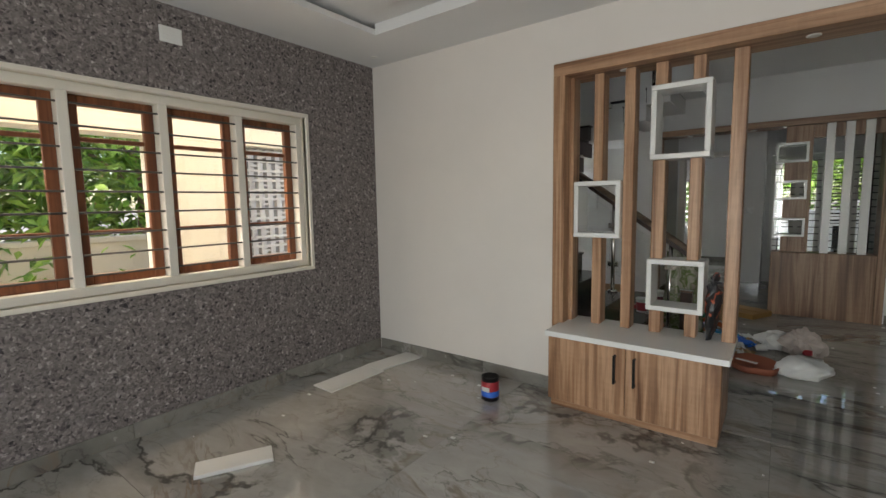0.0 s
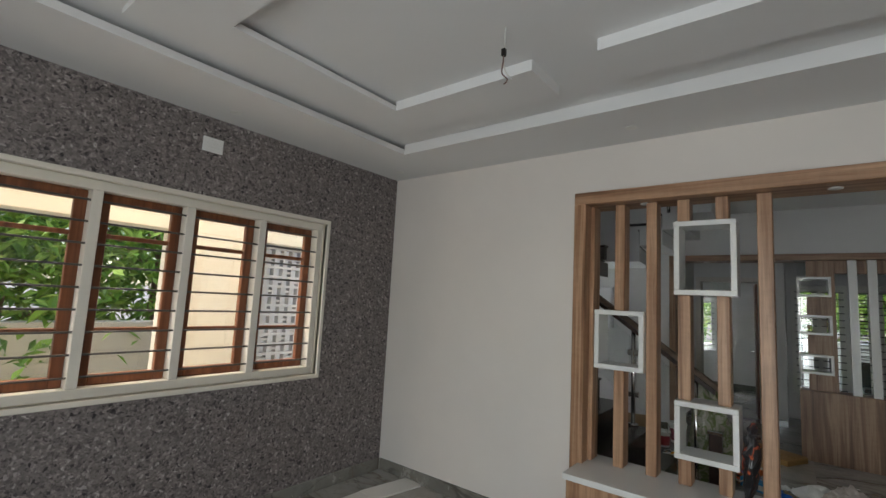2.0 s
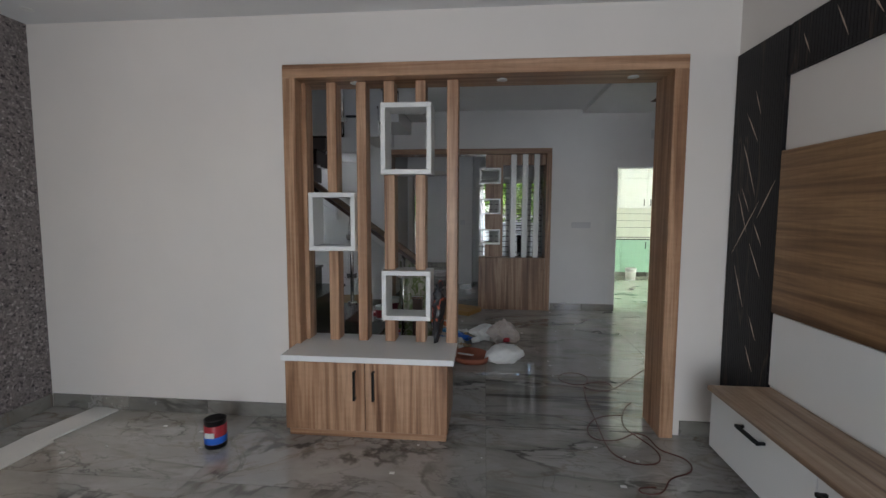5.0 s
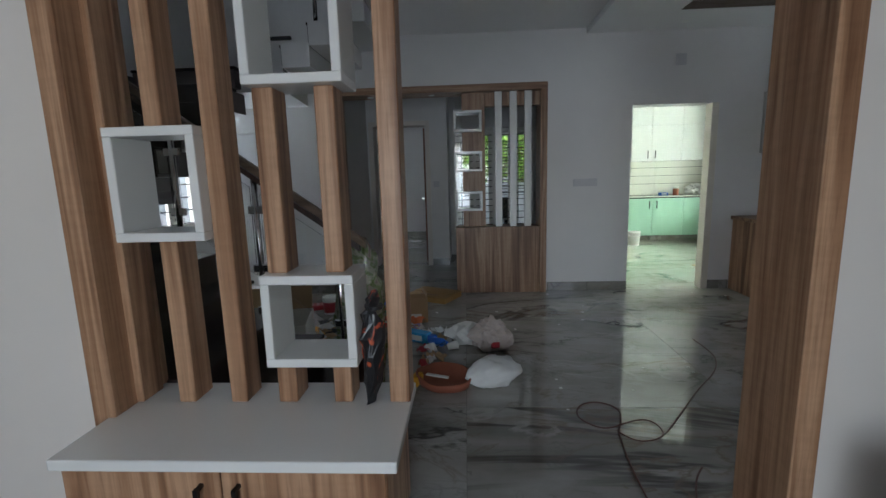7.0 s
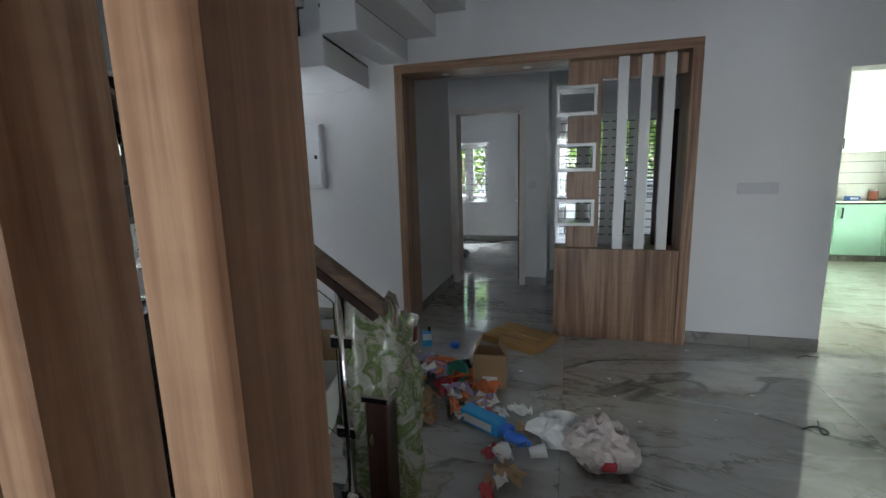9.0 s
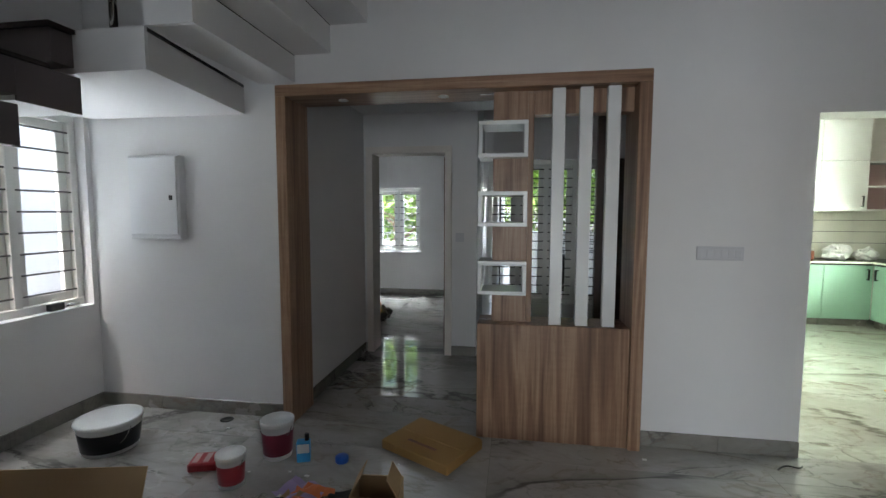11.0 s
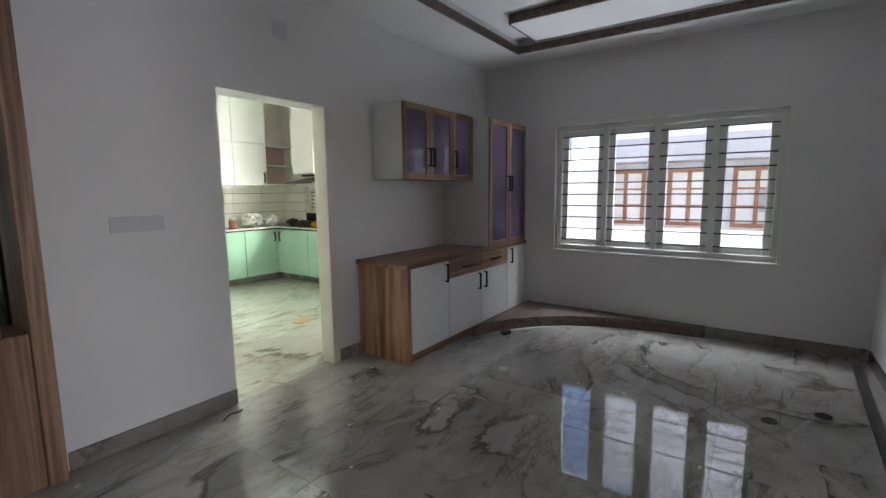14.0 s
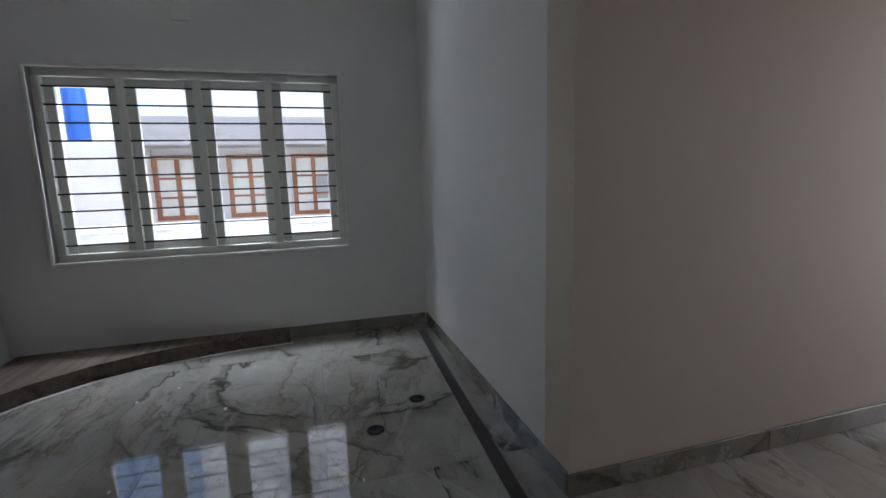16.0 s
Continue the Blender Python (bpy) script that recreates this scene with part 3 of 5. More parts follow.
def along(axis, a0, a1, c0, c1, step=1.2):
    n = max(1, round((a1 - a0) / step))
    e = [a0 + (a1 - a0) * i / n for i in range(n + 1)]
    return [((p + 0.001, q - 0.001, c0, c1) if axis == 'x' else (c0, c1, p + 0.001, q - 0.001)) for p, q in zip(e, e[1:])]


skirting("baseboard_living", along('y', -2.4, 3.035, XL, XL + 0.014) + along('x', XL + 0.015, -1.43, YA - 0.014, YA, 0.62) + along('x', 1.20, XT, YA - 0.014, YA))
skirting("baseboard_hall", along('y', 4.4, YB, XH, XH + 0.014) + along('x', XH + 0.015, -1.56, YB - 0.014, YB, 0.6) + along('x', 0.90, 1.82, YB - 0.014, YB, 0.5) + along('x', 2.737, 2.97, YB - 0.014, YB))
skirting("baseboard_dining", along('y', YE + 0.015, 4.4, XD - 0.014, XD) + along('x', XP + 0.005, XD - 0.015, YE, YE + 0.014) + along('y', 0.05, YE + 0.01, XP - 0.014, XP))
skirting("baseboard_beyond", along('y', YB2, 8.41, -1.50, -1.486) + along('x', -0.6, -0.3, 8.406, 8.42) + along('x', -3.2, -0.3, 11.826, 11.84) + along('x', -1.484, -1.44, 8.406, 8.42))


# ---- living room ----
def opening_lining(name, x0, x1, top, y0, y1, face, material, material_h, label):
    f = thing(name, label, "door frame", kind="structure")
    part("jamb", rbox(x0, x0 + face, y0, y1, 0, top - face, 0.004), material, f)
    part("jamb", rbox(x1 - face, x1, y0, y1, 0, top - face, 0.004), material, f)
    part("head", rbox(x0, x1, y0, y1, top - face, top, 0.004), material_h, f)
    return f


def spot(x, y, z):
    s = thing("downlight", "small round recessed downlight in the ceiling", "ceiling light", "downlights")
    s.location = (x, y, z)
    part("ring", lathe([(0.024, 0.004), (0.033, 0.0), (0.035, -0.005), (0.030, -0.006)], 20), M['lens'], s, smooth=True)
    part("lens", lathe([(0.024, -0.001), (0.024, -0.003), (0.014, -0.004)], 16), M['lens'], s, smooth=True)
    return s


lining_a = opening_lining("trim_opening_living", -1.40, 1.145, 2.397, 3.0, 3.30, 0.085, M['wood'], M['wood_h'], "light oak laminate lining round the wide opening")

divider = thing("room_divider", "oak slatted room divider with white display boxes above a cabinet", "room divider")
SL = [(-1.355, 0.068, []), (-1.145, 0.066, [(1.18, 1.575)]), (-0.94, 0.066, []), (-0.752, 0.072, [(0.71, 1.05), (1.695, 2.16)]),
      (-0.538, 0.068, [(0.71, 1.05), (1.695, 2.16)]), (-0.328, 0.076, [])]
for x, w, gaps in SL:
    z = 0.549
    for g0, g1 in gaps + [(2.311, 2.311)]:
        part("slat", rbox(x, x + w, 3.11, 3.228, z, g0 - 0.0005, 0.004), M['wood'], divider)
        z = g1 + 0.0005


def display_box(parent, x0, x1, z0, z1, y0, y1, t=0.032, mirror=True):
    b = part("display_box", rbox(x0, x1, y0, y1, z0, z0 + t, 0.003), M['gloss'], parent, "white lacquered open display box")
    part("panel", rbox(x0, x1, y0, y1, z1 - t, z1, 0.003), M['gloss'], b)
    part("panel", rbox(x0, x0 + t, y0 + 0.001, y1 - 0.001, z0 + t, z1 - t, 0.003), M['gloss'], b)
    part("panel", rbox(x1 - t, x1, y0 + 0.001, y1 - 0.001, z0 + t, z1 - t, 0.003), M['gloss'], b)
    return b


for x0, x1, z0, z1 in ((-1.265, -0.943, 1.18, 1.575), (-0.764, -0.426, 1.695, 2.16), (-0.765, -0.43, 0.71, 1.05)):
    display_box(divider, x0, x1, z0, z1, 3.06, 3.265)


def bar_handle(parent, at, length, vertical=True, out=(0, -1, 0), material=None):
    """A square black bar handle on two feet, standing off along out."""
    mt = material or M['iron']
    bm = bmesh.new()
    o = Vector(out) * 0.03
    d = Vector((0, 0, length / 2)) if vertical else Vector((-out[1], out[0], 0)) * length / 2
    c = Vector(at)

    def stick(p, q, r):
        lo = [min(a, b) - r for a, b in zip(p, q)]
        hi = [max(a, b) + r for a, b in zip(p, q)]
        box(bm, lo[0], hi[0], lo[1], hi[1], lo[2], hi[2])

    stick(c + o - d, c + o + d, 0.007)
    stick(c - d, c + o * 0.72 - d, 0.006)
    stick(c + d, c + o * 0.72 + d, 0.006)
    return part("handle", bm, mt, parent, "black bar handle")


cab = thing("low_cabinet", "oak laminate two-door cabinet under the slatted divider", "cabinet")
part("body", rbox(-1.33, -0.29, 2.80, 3.27, 0.055, 0.508, 0.003), M['wood'], cab)
part("plinth", rbox(-1.32, -0.30, 2.815, 3.26, 0.0, 0.054, 0.002), M['wood_h'], cab)
for k, (a, b) in enumerate(((-1.328, -0.812), (-0.808, -0.292))):
    d = part("door", rbox(a, b, 2.778, 2.799, 0.06, 0.503, 0.003), M['wood'], cab)
    bar_handle(d, (-0.872 if k == 0 else -0.752, 2.777, 0.365), 0.17)
ledge = tagged(solid("cabinet_top", rbox(-1.345, -0.25, 2.752, 3.28, 0.51, 0.548, 0.005, 2), M['gloss']), "white slab top of the divider cabinet", "worktop")

# dark bag leaning on the ledge
jacket = thing("dark_bag", "crumpled black foil sack with orange-red print on the white ledge", "bag", at=pose(-0.395, 3.10, 0.549, 0, 4, 0))
bm = lathe([(0.004, 0.0), (0.020, 0.03), (0.036, 0.08), (0.050, 0.14), (0.056, 0.20), (0.054, 0.26), (0.046, 0.31), (0.036, 0.35), (0.030, 0.37), (0.034, 0.40), (0.020, 0.43), (0.006, 0.435)], 30)
for vert in bm.verts:
    n = noise.fractal(vert.co * 19, 0.8, 2.0, 4) * 0.026
    crease = abs(noise.noise(vert.co * 17)) * 0.012
    vert.co = Vector((vert.co.x * 0.72 + n - crease, vert.co.y * 0.8 + n * 0.8, vert.co.z + n * 0.25))
low = min(vert.co.z for vert in bm.verts)
for vert in bm.verts:
    vert.co.z -= low
part("foil_sack", bm, M['foil'], jacket)
bm = bmesh.new()
tube(bm, (0, 0, 0.372), (0, 0, 0.384), 0.033, 0.034, 14)
part("tie", bm, M['black'], jacket)

# television wall
panel = thing("tv_wall_panel", "black fluted panel with copper veins framing a walnut board", "wall panel")
bm = bmesh.new()
for i in range(23):
    y = 2.575 + i * 0.02
    box(bm, 1.432, 1.449, y + 0.0006, y + 0.0180, 0.02, 2.385)
box(bm, 1.437, 1.4495, 2.572, 3.035, 0.02, 2.385)
part("fluted_upright", bm, M['blackstone'], panel)
bm = bmesh.new()
for i in range(200):
    y = -1.45 + i * 0.02
    box(bm, 1.432, 1.449, y + 0.0006, y + 0.0180, 2.14, 2.385)
box(bm, 1.437, 1.4495, -1.45, 2.571, 2.14, 2.385)
part("fluted_band", bm, M['blackstone'], panel)
RV = random.Random(4)


def vein(y, z, length, slope):
    """A thin tapering copper streak inlaid across the flutes."""
    dy, dz = length * math.cos(slope) / 2, length * math.sin(slope) / 2
    ny, nz = -math.sin(slope) * 0.0036, math.cos(slope) * 0.0036
    bm = bmesh.new()
    ring = [(y - dy, z - dz), (y + ny * 1.2, z + nz * 1.2), (y + dy, z + dz), (y - ny, z - nz)]
    front = [bm.verts.new((1.4312, a, b)) for a, b in ring]
    back = [bm.verts.new((1.4322, a, b)) for a, b in ring]
    bm.faces.new(front)
    bm.faces.new(back[::-1])
    for i in range(4):
        bm.faces.new((front[i], back[i], back[(i + 1) % 4], front[(i + 1) % 4]))
    bmesh.ops.recalc_face_normals(bm, faces=bm.faces[:])
    part("vein", bm, M['vein'], panel)


for z in (0.62, 0.80, 1.02, 1.18, 1.33, 1.45, 1.52, 1.66, 1.78, 1.93, 2.06):
    vein(RV.uniform(2.70, 2.91), z, RV.uniform(0.13, 0.30), radians(RV.uniform(54, 68)))
vein(2.86, 1.36, 0.40, radians(-52))
vein(2.68, 1.52, 0.24, radians(-55))
for i in range(24):
    vein(-1.3 + 0.162 * i + RV.uniform(-0.05, 0.05), RV.uniform(2.24, 2.29), RV.uniform(0.10, 0.19), radians(RV.choice((58, 64, -55))))
part("walnut_board", rbox(1.425, 1.449, -1.4, 2.566, 0.93, 1.765, 0.004), M['wood_ry'], panel, "walnut laminate board")
part("white_board", rbox(1.436, 1.449, -1.4, 2.566, 0.54, 0.925, 0.003), M['gloss'], panel, "white board")

tvu = thing("tv_unit", "floating white drawer unit with a rustic wooden top", "tv unit")
part("top", rbox(1.125, 1.448, -1.4, 2.56, 0.505, 0.53, 0.004), M['wood_y'], tvu)
part("body", rbox(1.165, 1.448, -1.39, 2.55, 0.20, 0.504, 0.003), M['gloss'], tvu)
for i in range(5):
    a, b = 2.55 - (i + 1) * 0.77, 2.55 - i * 0.77 - 0.004
    d = part("drawer_front", rbox(1.143, 1.164, a, b, 0.202, 0.50, 0.003), M['gloss'], tvu)
    if i % 2:
        part("pane", rbox(1.139, 1.143, a + 0.06, b - 0.06, 0.24, 0.43, 0.001), M['mauve'], d, "bluish glass inset")
    bar_handle(d, (1.142, (a + b) / 2 if i % 2 == 0 else b - 0.13, 0.455), 0.16, False, (-1, 0, 0))


def vent(name, m, w, h, label):
    v = thing(name, label, "ventilation cover", "vent covers", at=m)
    part("cover", rbox(0, w, -0.012, 0.001, 0, h, 0.004), M['gloss'], v)
    for k in range(3):
        part("rib", rbox(w * 0.15, w * 0.85, -0.016, -0.012, h * (0.25 + 0.25 * k) - 0.004, h * (0.25 + 0.25 * k) + 0.004, 0.001), M['gloss'], v)


vent("vent_cover", pose(XL, 1.19, 2.49, 0, 0, 90), 0.135, 0.10, "small white vent cover on the stone-chip wall")
vent("vent_cover", pose(XD, 4.94, 2.45, 0, 0, -90), 0.135, 0.10, "small white vent cover above the dining window")

for x, y in ((-3.02, 1.28), (-3.0, 2.83), (-0.95, 2.78), (1.18, 2.76), (-3.02, -0.4)):
    spot(x, y, ZL)
for x, y in ((3.4, 6.5), (4.98, 4.85), (4.98, 3.4), (2.2, 6.5)):
    spot(x, y, ZD)
for x in (-0.95, 0.03, 0.86):
    spot(x, 3.14, 2.311)
for x in (-1.1, -0.4):
    spot(x, 6.84, 2.272)

# ceiling cable for a fan or pendant
w = thing("ceiling_wire", "bare red and white cable hanging from the ceiling", "cable")
rope("wire", [(-1.15, 1.55, 2.812), (-1.15, 1.55, 2.74), (-1.155, 1.545, 2.68), (-1.15, 1.55, 2.62), (-1.12, 1.53, 2.57), (-1.08, 1.50, 2.53)], 0.0035, M['paper'], w)
rope("wire", [(-1.153, 1.547, 2.70), (-1.147, 1.54, 2.64), (-1.16, 1.54, 2.59), (-1.10, 1.52, 2.54), (-1.11, 1.49, 2.51)], 0.003, M['wire'], w)
part("connector", rbox(-1.162, -1.142, 1.537, 1.557, 2.675, 2.71, 0.003), M['iron'], w)

# floor clutter
can = thing("paint_can", "small open paint tin with a red and blue label", "paint can", at=pose(-1.72, 2.64, 0))
part("tin", lathe([(0.062, 0.0), (0.064, 0.004), (0.064, 0.168), (0.066, 0.172), (0.060, 0.174), (0.058, 0.150)], 24), M['iron'], can, smooth=True)
part("label", lathe([(0.0648, 0.028), (0.0655, 0.03), (0.0655, 0.14), (0.0648, 0.142)], 24), M['red'], can, "red and blue label", True)
part("label_band", lathe([(0.0658, 0.03), (0.0662, 0.031), (0.0662, 0.072), (0.0658, 0.073)], 24), M['blue'], can, smooth=True)
part("label_patch", rbox(-0.03, 0.03, -0.0675, -0.060, 0.072, 0.105, 0.002), M['paper'], can)


def board(name, m, w, d, h, material, label, category="board"):
    ob = solid(name, rbox(-w / 2, w / 2, -d / 2, d / 2, 0, h, 0.003), material)
    ob.matrix_world = m
    return tagged(ob, label, category)


board("white_board", pose(-2.46, 1.09, 0.0, 0, 0, 62), 0.40, 0.15, 0.022, M['paper'], "loose white plank lying on the marble floor")
board("white_sheet", pose(-2.87, 2.30, 0.0, 0, 0, 88), 0.55, 0.23, 0.012, M['paper'], "white sheet lying beside the wall")
board("white_sheet", pose(-2.84, 2.80, 0.0, 0, 0, 80), 0.48, 0.20, 0.015, M['paper'], "white sheet lying in the corner")
lid = thing("bucket_lid", "white plastic bucket lid on the floor", "lid", at=pose(-0.93, 0.93, 0))
part("rim", lathe([(0.15, 0.0), (0.156, 0.004), (0.156, 0.022), (0.148, 0.024), (0.144, 0.012), (0.02, 0.012)], 32), M['bag_w'], lid, smooth=True)
R = random.Random(5)
bits = bmesh.new()
for k in range(28):
    x, y = R.uniform(-3.0, 0.9), R.uniform(1.0, 2.95)
    s = R.uniform(0.005, 0.016)
    box(bits, x - s, x + s, y - s * 0.6, y + s * 0.6, 0.0, 0.004)
for k in range(50):
    x, y = R.uniform(-2.2, 4.6), R.uniform(3.6, 6.6)
    s = R.uniform(0.004, 0.014)
    box(bits, x - s, x + s, y - s * 0.6, y + s * 0.6, 0.0, 0.004)
tagged(solid("floor_litter", bits, M['paper']), "scattered white scraps and dust on the floor", "litter", kind="stuff")


# ---- opening towards the foyer, with its half screen ----
opening_lining("trim_opening_foyer", -1.527, 0.878, 2.35, 6.69, 7.02, 0.075, M['wood_r'], M['wood_rh'], "walnut laminate lining round the foyer opening")
scr = thing("foyer_screen", "walnut half screen with white fins and display boxes", "room divider")
part("lower_panel", rbox(-0.155, 0.802, 6.715, 6.985, 0.0, 0.775, 0.004), M['wood_r'], scr)
part("side_panel", rbox(0.1585, 0.195, 6.80, 6.90, 0.776, 2.274, 0.003), M['wood_r'], scr)
for z0, z1 in ((0.776, 0.9645), (1.1855, 1.4095), (1.6355, 1.8495), (2.0805, 2.274)):
    part("side_panel", rbox(-0.065, 0.158, 6.80, 6.90, z0, z1, 0.0), M['wood_r'], scr)
part("top_panel", rbox(0.196, 0.802, 6.80, 6.90, 2.125, 2.274, 0.003), M['wood_r'], scr)
part("glass_edge", rbox(-0.150, -0.066, 6.835, 6.845, 0.776, 2.274, 0.001), M['glass'], scr)
for x in (0.305, 0.470, 0.635):
    part("fin", rbox(x, x + 0.078, 6.745, 6.80, 0.776, 2.274, 0.003), M['gloss'], scr, "white vertical fin")
for z0, z1 in ((1.85, 2.08), (1.41, 1.635), (0.965, 1.185)):
    display_box(scr, -0.155, 0.158, z0, z1, 6.72, 6.985, 0.026)

# pier right of the kitchen doorway; its cream colour carries the kitchen's light spill
cas = thing("trim_kitchen_door", "pier at the side of the kitchen doorway, kitchen light put into its cream colour", "door frame", kind="structure")
part("pier", rbox(2.66, 2.734, 6.762, 6.90, 0.0, 2.079, 0.004), M['cream'], cas)


def switchboard(name, m, w, h, keys, label):
    s = thing(name, label, "switch plate", at=m)
    part("plate", rbox(0, w, -0.012, 0.0, 0, h, 0.004), M['plate'], s)
    for k in range(keys):
        a = 0.014 + (w - 0.028) * k / keys
        part("switch", rbox(a + 0.002, a + (w - 0.028) / keys - 0.002, -0.016, -0.012, h * 0.22, h * 0.78, 0.002), M['plate'], s)


switchboard("switch_plate", pose(1.185, YB, 1.212), 0.27, 0.085, 6, "long grey switch plate on the white wall")
jb = thing("junction_box", "pale square cover plate high on the wall", "cover plate", at=pose(2.25, YB, 2.48))
part("plate", rbox(0, 0.115, -0.008, 0.0, 0, 0.12, 0.003), M['plate'], jb)
part("rim", rbox(0.012, 0.103, -0.011, -0.0085, 0.012, 0.108, 0.001), M['plate'], jb)
db = thing("distribution_box", "grey metal electrical distribution box on the wall", "fuse box", at=pose(-2.70, YB, 1.305))
part("box", rbox(0, 0.41, -0.07, 0.0, 0, 0.60, 0.006), M['switch'], db)
d = part("door", rbox(0.012, 0.398, -0.082, -0.071, 0.03, 0.588, 0.004), M['switch'], db)
part("latch", rbox(0.335, 0.365, -0.088, -0.082, 0.28, 0.315, 0.003), M['black'], d, "black latch")
switchboard("switch_plate", pose(-0.52, 8.42, 1.2), 0.09, 0.09, 2, "small switch plate beside the bedroom door")

# bedroom door: casing and dark leaf swung inwards
bc = thing("trim_bedroom_door", "grey painted casing round the bedroom doorway", "door frame", kind="structure")
part("jamb", rbox(-1.47, -1.40, 8.39, 8.64, 0, 2.11, 0.003), M['white'], bc)
part("jamb", rbox(-0.63, -0.56, 8.39, 8.64, 0, 2.11, 0.003), M['white'], bc)
part("head", rbox(-1.47, -0.56, 8.39, 8.64, 2.111, 2.18, 0.003), M['white'], bc)
door = thing("door_1", "dark varnished wooden door standing open into the bedroom", "door", kind="structure", at=pose(-0.66, 8.66, 0, 0, 0, 95))
leaf = part("leaf", rbox(0.0, 0.74, -0.02, 0.02, 0.01, 2.10, 0.004), M['shutter'], door)
part("door_handle", rbox(0.66, 0.70, 0.02, 0.07, 0.98, 1.0, 0.004), M['chrome'], leaf)
fd = thing("door_2", "dark wooden foyer door beside the window", "door", kind="structure", at=pose(1.17, 9.27, 0))
part("leaf", rbox(0.0, 0.40, -0.035, 0.025, 0.0, 2.12, 0.004), M['shutterdoor'], fd)
for z0, z1 in ((0.2, 0.95), (1.1, 1.95)):
    part("panel", rbox(0.07, 0.33, -0.045, -0.036, z0, z1, 0.004), M['shutterdoor'], fd)
# plain upright added in place of an open dark door leaf
fp = thing("foyer_leaf_upright", "dark upright standing in for an open foyer door leaf", "post", at=pose(0.80, 8.0, 0))
part("shaft", rbox(0, 0.07, 0, 0.07, 0, 2.52, 0.004), M['shutterdoor'], fp)

# ---- staircase ----
st = thing("staircase", "winding folded concrete stair with dark granite treads", "staircase")
RIS = 0.185


def tread(points, top, name="step", soffit=0.135):
    """One folded step: concrete body under a granite tread with its riser edge."""
    s = part(name, prism(points, top - soffit - RIS, top - 0.022), M['stairside'] if name == "step" else M['cool'], st)
    part("tread", prism(points, top - 0.0215, top), M['granite'], s, "dark granite tread")
    return s


z = 0.0
for i in range(6):
    z += RIS
    x1, x0 = -0.78 - 0.22 * i, -1.00 - 0.22 * i
    s = part("step", rbox(x0, x1, 3.30, 4.33, max(0.0, z - RIS - 0.14), z - 0.022, 0.0), M['stairside'], st)
    part("tread", rbox(x0 - 0.002, x1 + 0.02, 3.285, 4.345, z - 0.0215, z, 0.003), M['granite'], s, "dark granite tread")
    part("riser", rbox(x1 + 0.0005, x1 + 0.008, 3.30, 4.33, z - RIS + 0.001, z - 0.022, 0.0), M['granite'], s)
# landing, the short middle run along the window wall, and the turn into flight two
XI, XO, BK = -2.08, -3.02, 0.13
s = part("landing", rbox(XO, -2.101, 3.30, 4.33, 1.13, 1.273, 0.0), M['cool'], st)
part("tread", rbox(XO, -2.08, 3.29, 4.335, 1.2735, 1.295, 0.003), M['granite'], s, "dark granite landing slab")
for k, (y0, y1, low) in enumerate(((4.34, 4.62, 1.24), (4.62, 4.91, 1.42), (4.91, 5.20, 1.605), (5.20, 5.50, 1.79), (5.50, 5.80, 1.985))):
    s = part("step", rbox(XO, XI, y0, y1 - 0.001, low, low + 0.178, 0.0), M['cool'], st)
    part("side", rbox(XI + 0.001, XI + 0.013, y0, y1 - 0.0005, low - 0.002, low + 0.176, 0.0), M['stairside'], s)
    if k:
        part("fold", rbox(XO, XI + 0.013, y0 - BK, y0 - 0.0005, low + 0.022, low + 0.176, 0.0), M['stairside'], s)
    part("tread", rbox(XO, XI + 0.02, y0 - BK - 0.02, y1 - BK - 0.021, low + 0.1785, low + 0.20, 0.003), M['granite'], s, "dark granite tread")
    part("wall_skirting", rbox(XO + 0.001, XO + 0.014, y0 - BK, y1 - BK - 0.001, low + 0.2005, low + 0.34, 0.0), M['strip'], s)
    part("riser", rbox(XO, XI, y0 - BK - 0.010, y0 - BK - 0.0005, low + 0.022, low + 0.178, 0.0), M['granite'], s)
turn = [(XI, 5.801), (XO, 5.801), (XO, 6.77), (-1.80, 6.77), (-1.68, 5.80)]
s = part("step", prism(turn, 2.185, 2.363), M['cool'], st)
part("side", rbox(XI, -1.681, 5.782, 5.7995, 2.183, 2.386, 0.0), M['cool'], s)
part("fold", rbox(XO, XI, 5.80 - BK, 5.7815, 2.207, 2.361, 0.0), M['stairside'], s)
part("tread", prism(turn, 2.3635, 2.385), M['granite'], s, "dark granite tread")
part("tread", rbox(XO, XI + 0.02, 5.78 - BK, 5.799, 2.3635, 2.385, 0.0), M['granite'], s, "dark granite tread")
for i in range(5):
    low = 2.385 + 0.183 * i
    x0 = -1.68 + 0.26 * i
    s = part("step", rbox(x0, x0 + 0.259, 5.80, 6.779, low, low + 0.178, 0.0), M['cool'], st)
    part("side", rbox(x0, x0 + 0.2585, 5.782, 5.799, low + 0.001, low + 0.203, 0.0), M['cool'], s)
    part("riser", rbox(x0 - 0.010, x0 - 0.0005, 5.80, 6.779, low + 0.012, low + 0.178, 0.0), M['granite'], s)
    part("tread", rbox(x0 - 0.02, x0 + 0.259, 5.80, 6.779, low + 0.1785, low + 0.20, 0.0), M['granite'], s, "dark granite tread")

# railing
rl = thing("stair_railing", "steel posts and broad wooden handrail with glass panels", "railing")


def rail_z(x):
    return 1.01 + 0.714 * (-0.71 - x)


bm = bmesh.new()
pts = []
for x in (-0.66, -2.30):
    zc = rail_z(x)
    pts.append([bm.verts.new((x, 4.30 + dy, zc + dz)) for dy, dz in ((-0.024, -0.03), (0.024, -0.03), (0.027, 0.012), (0.017, 0.024), (-0.017, 0.024), (-0.027, 0.012))])
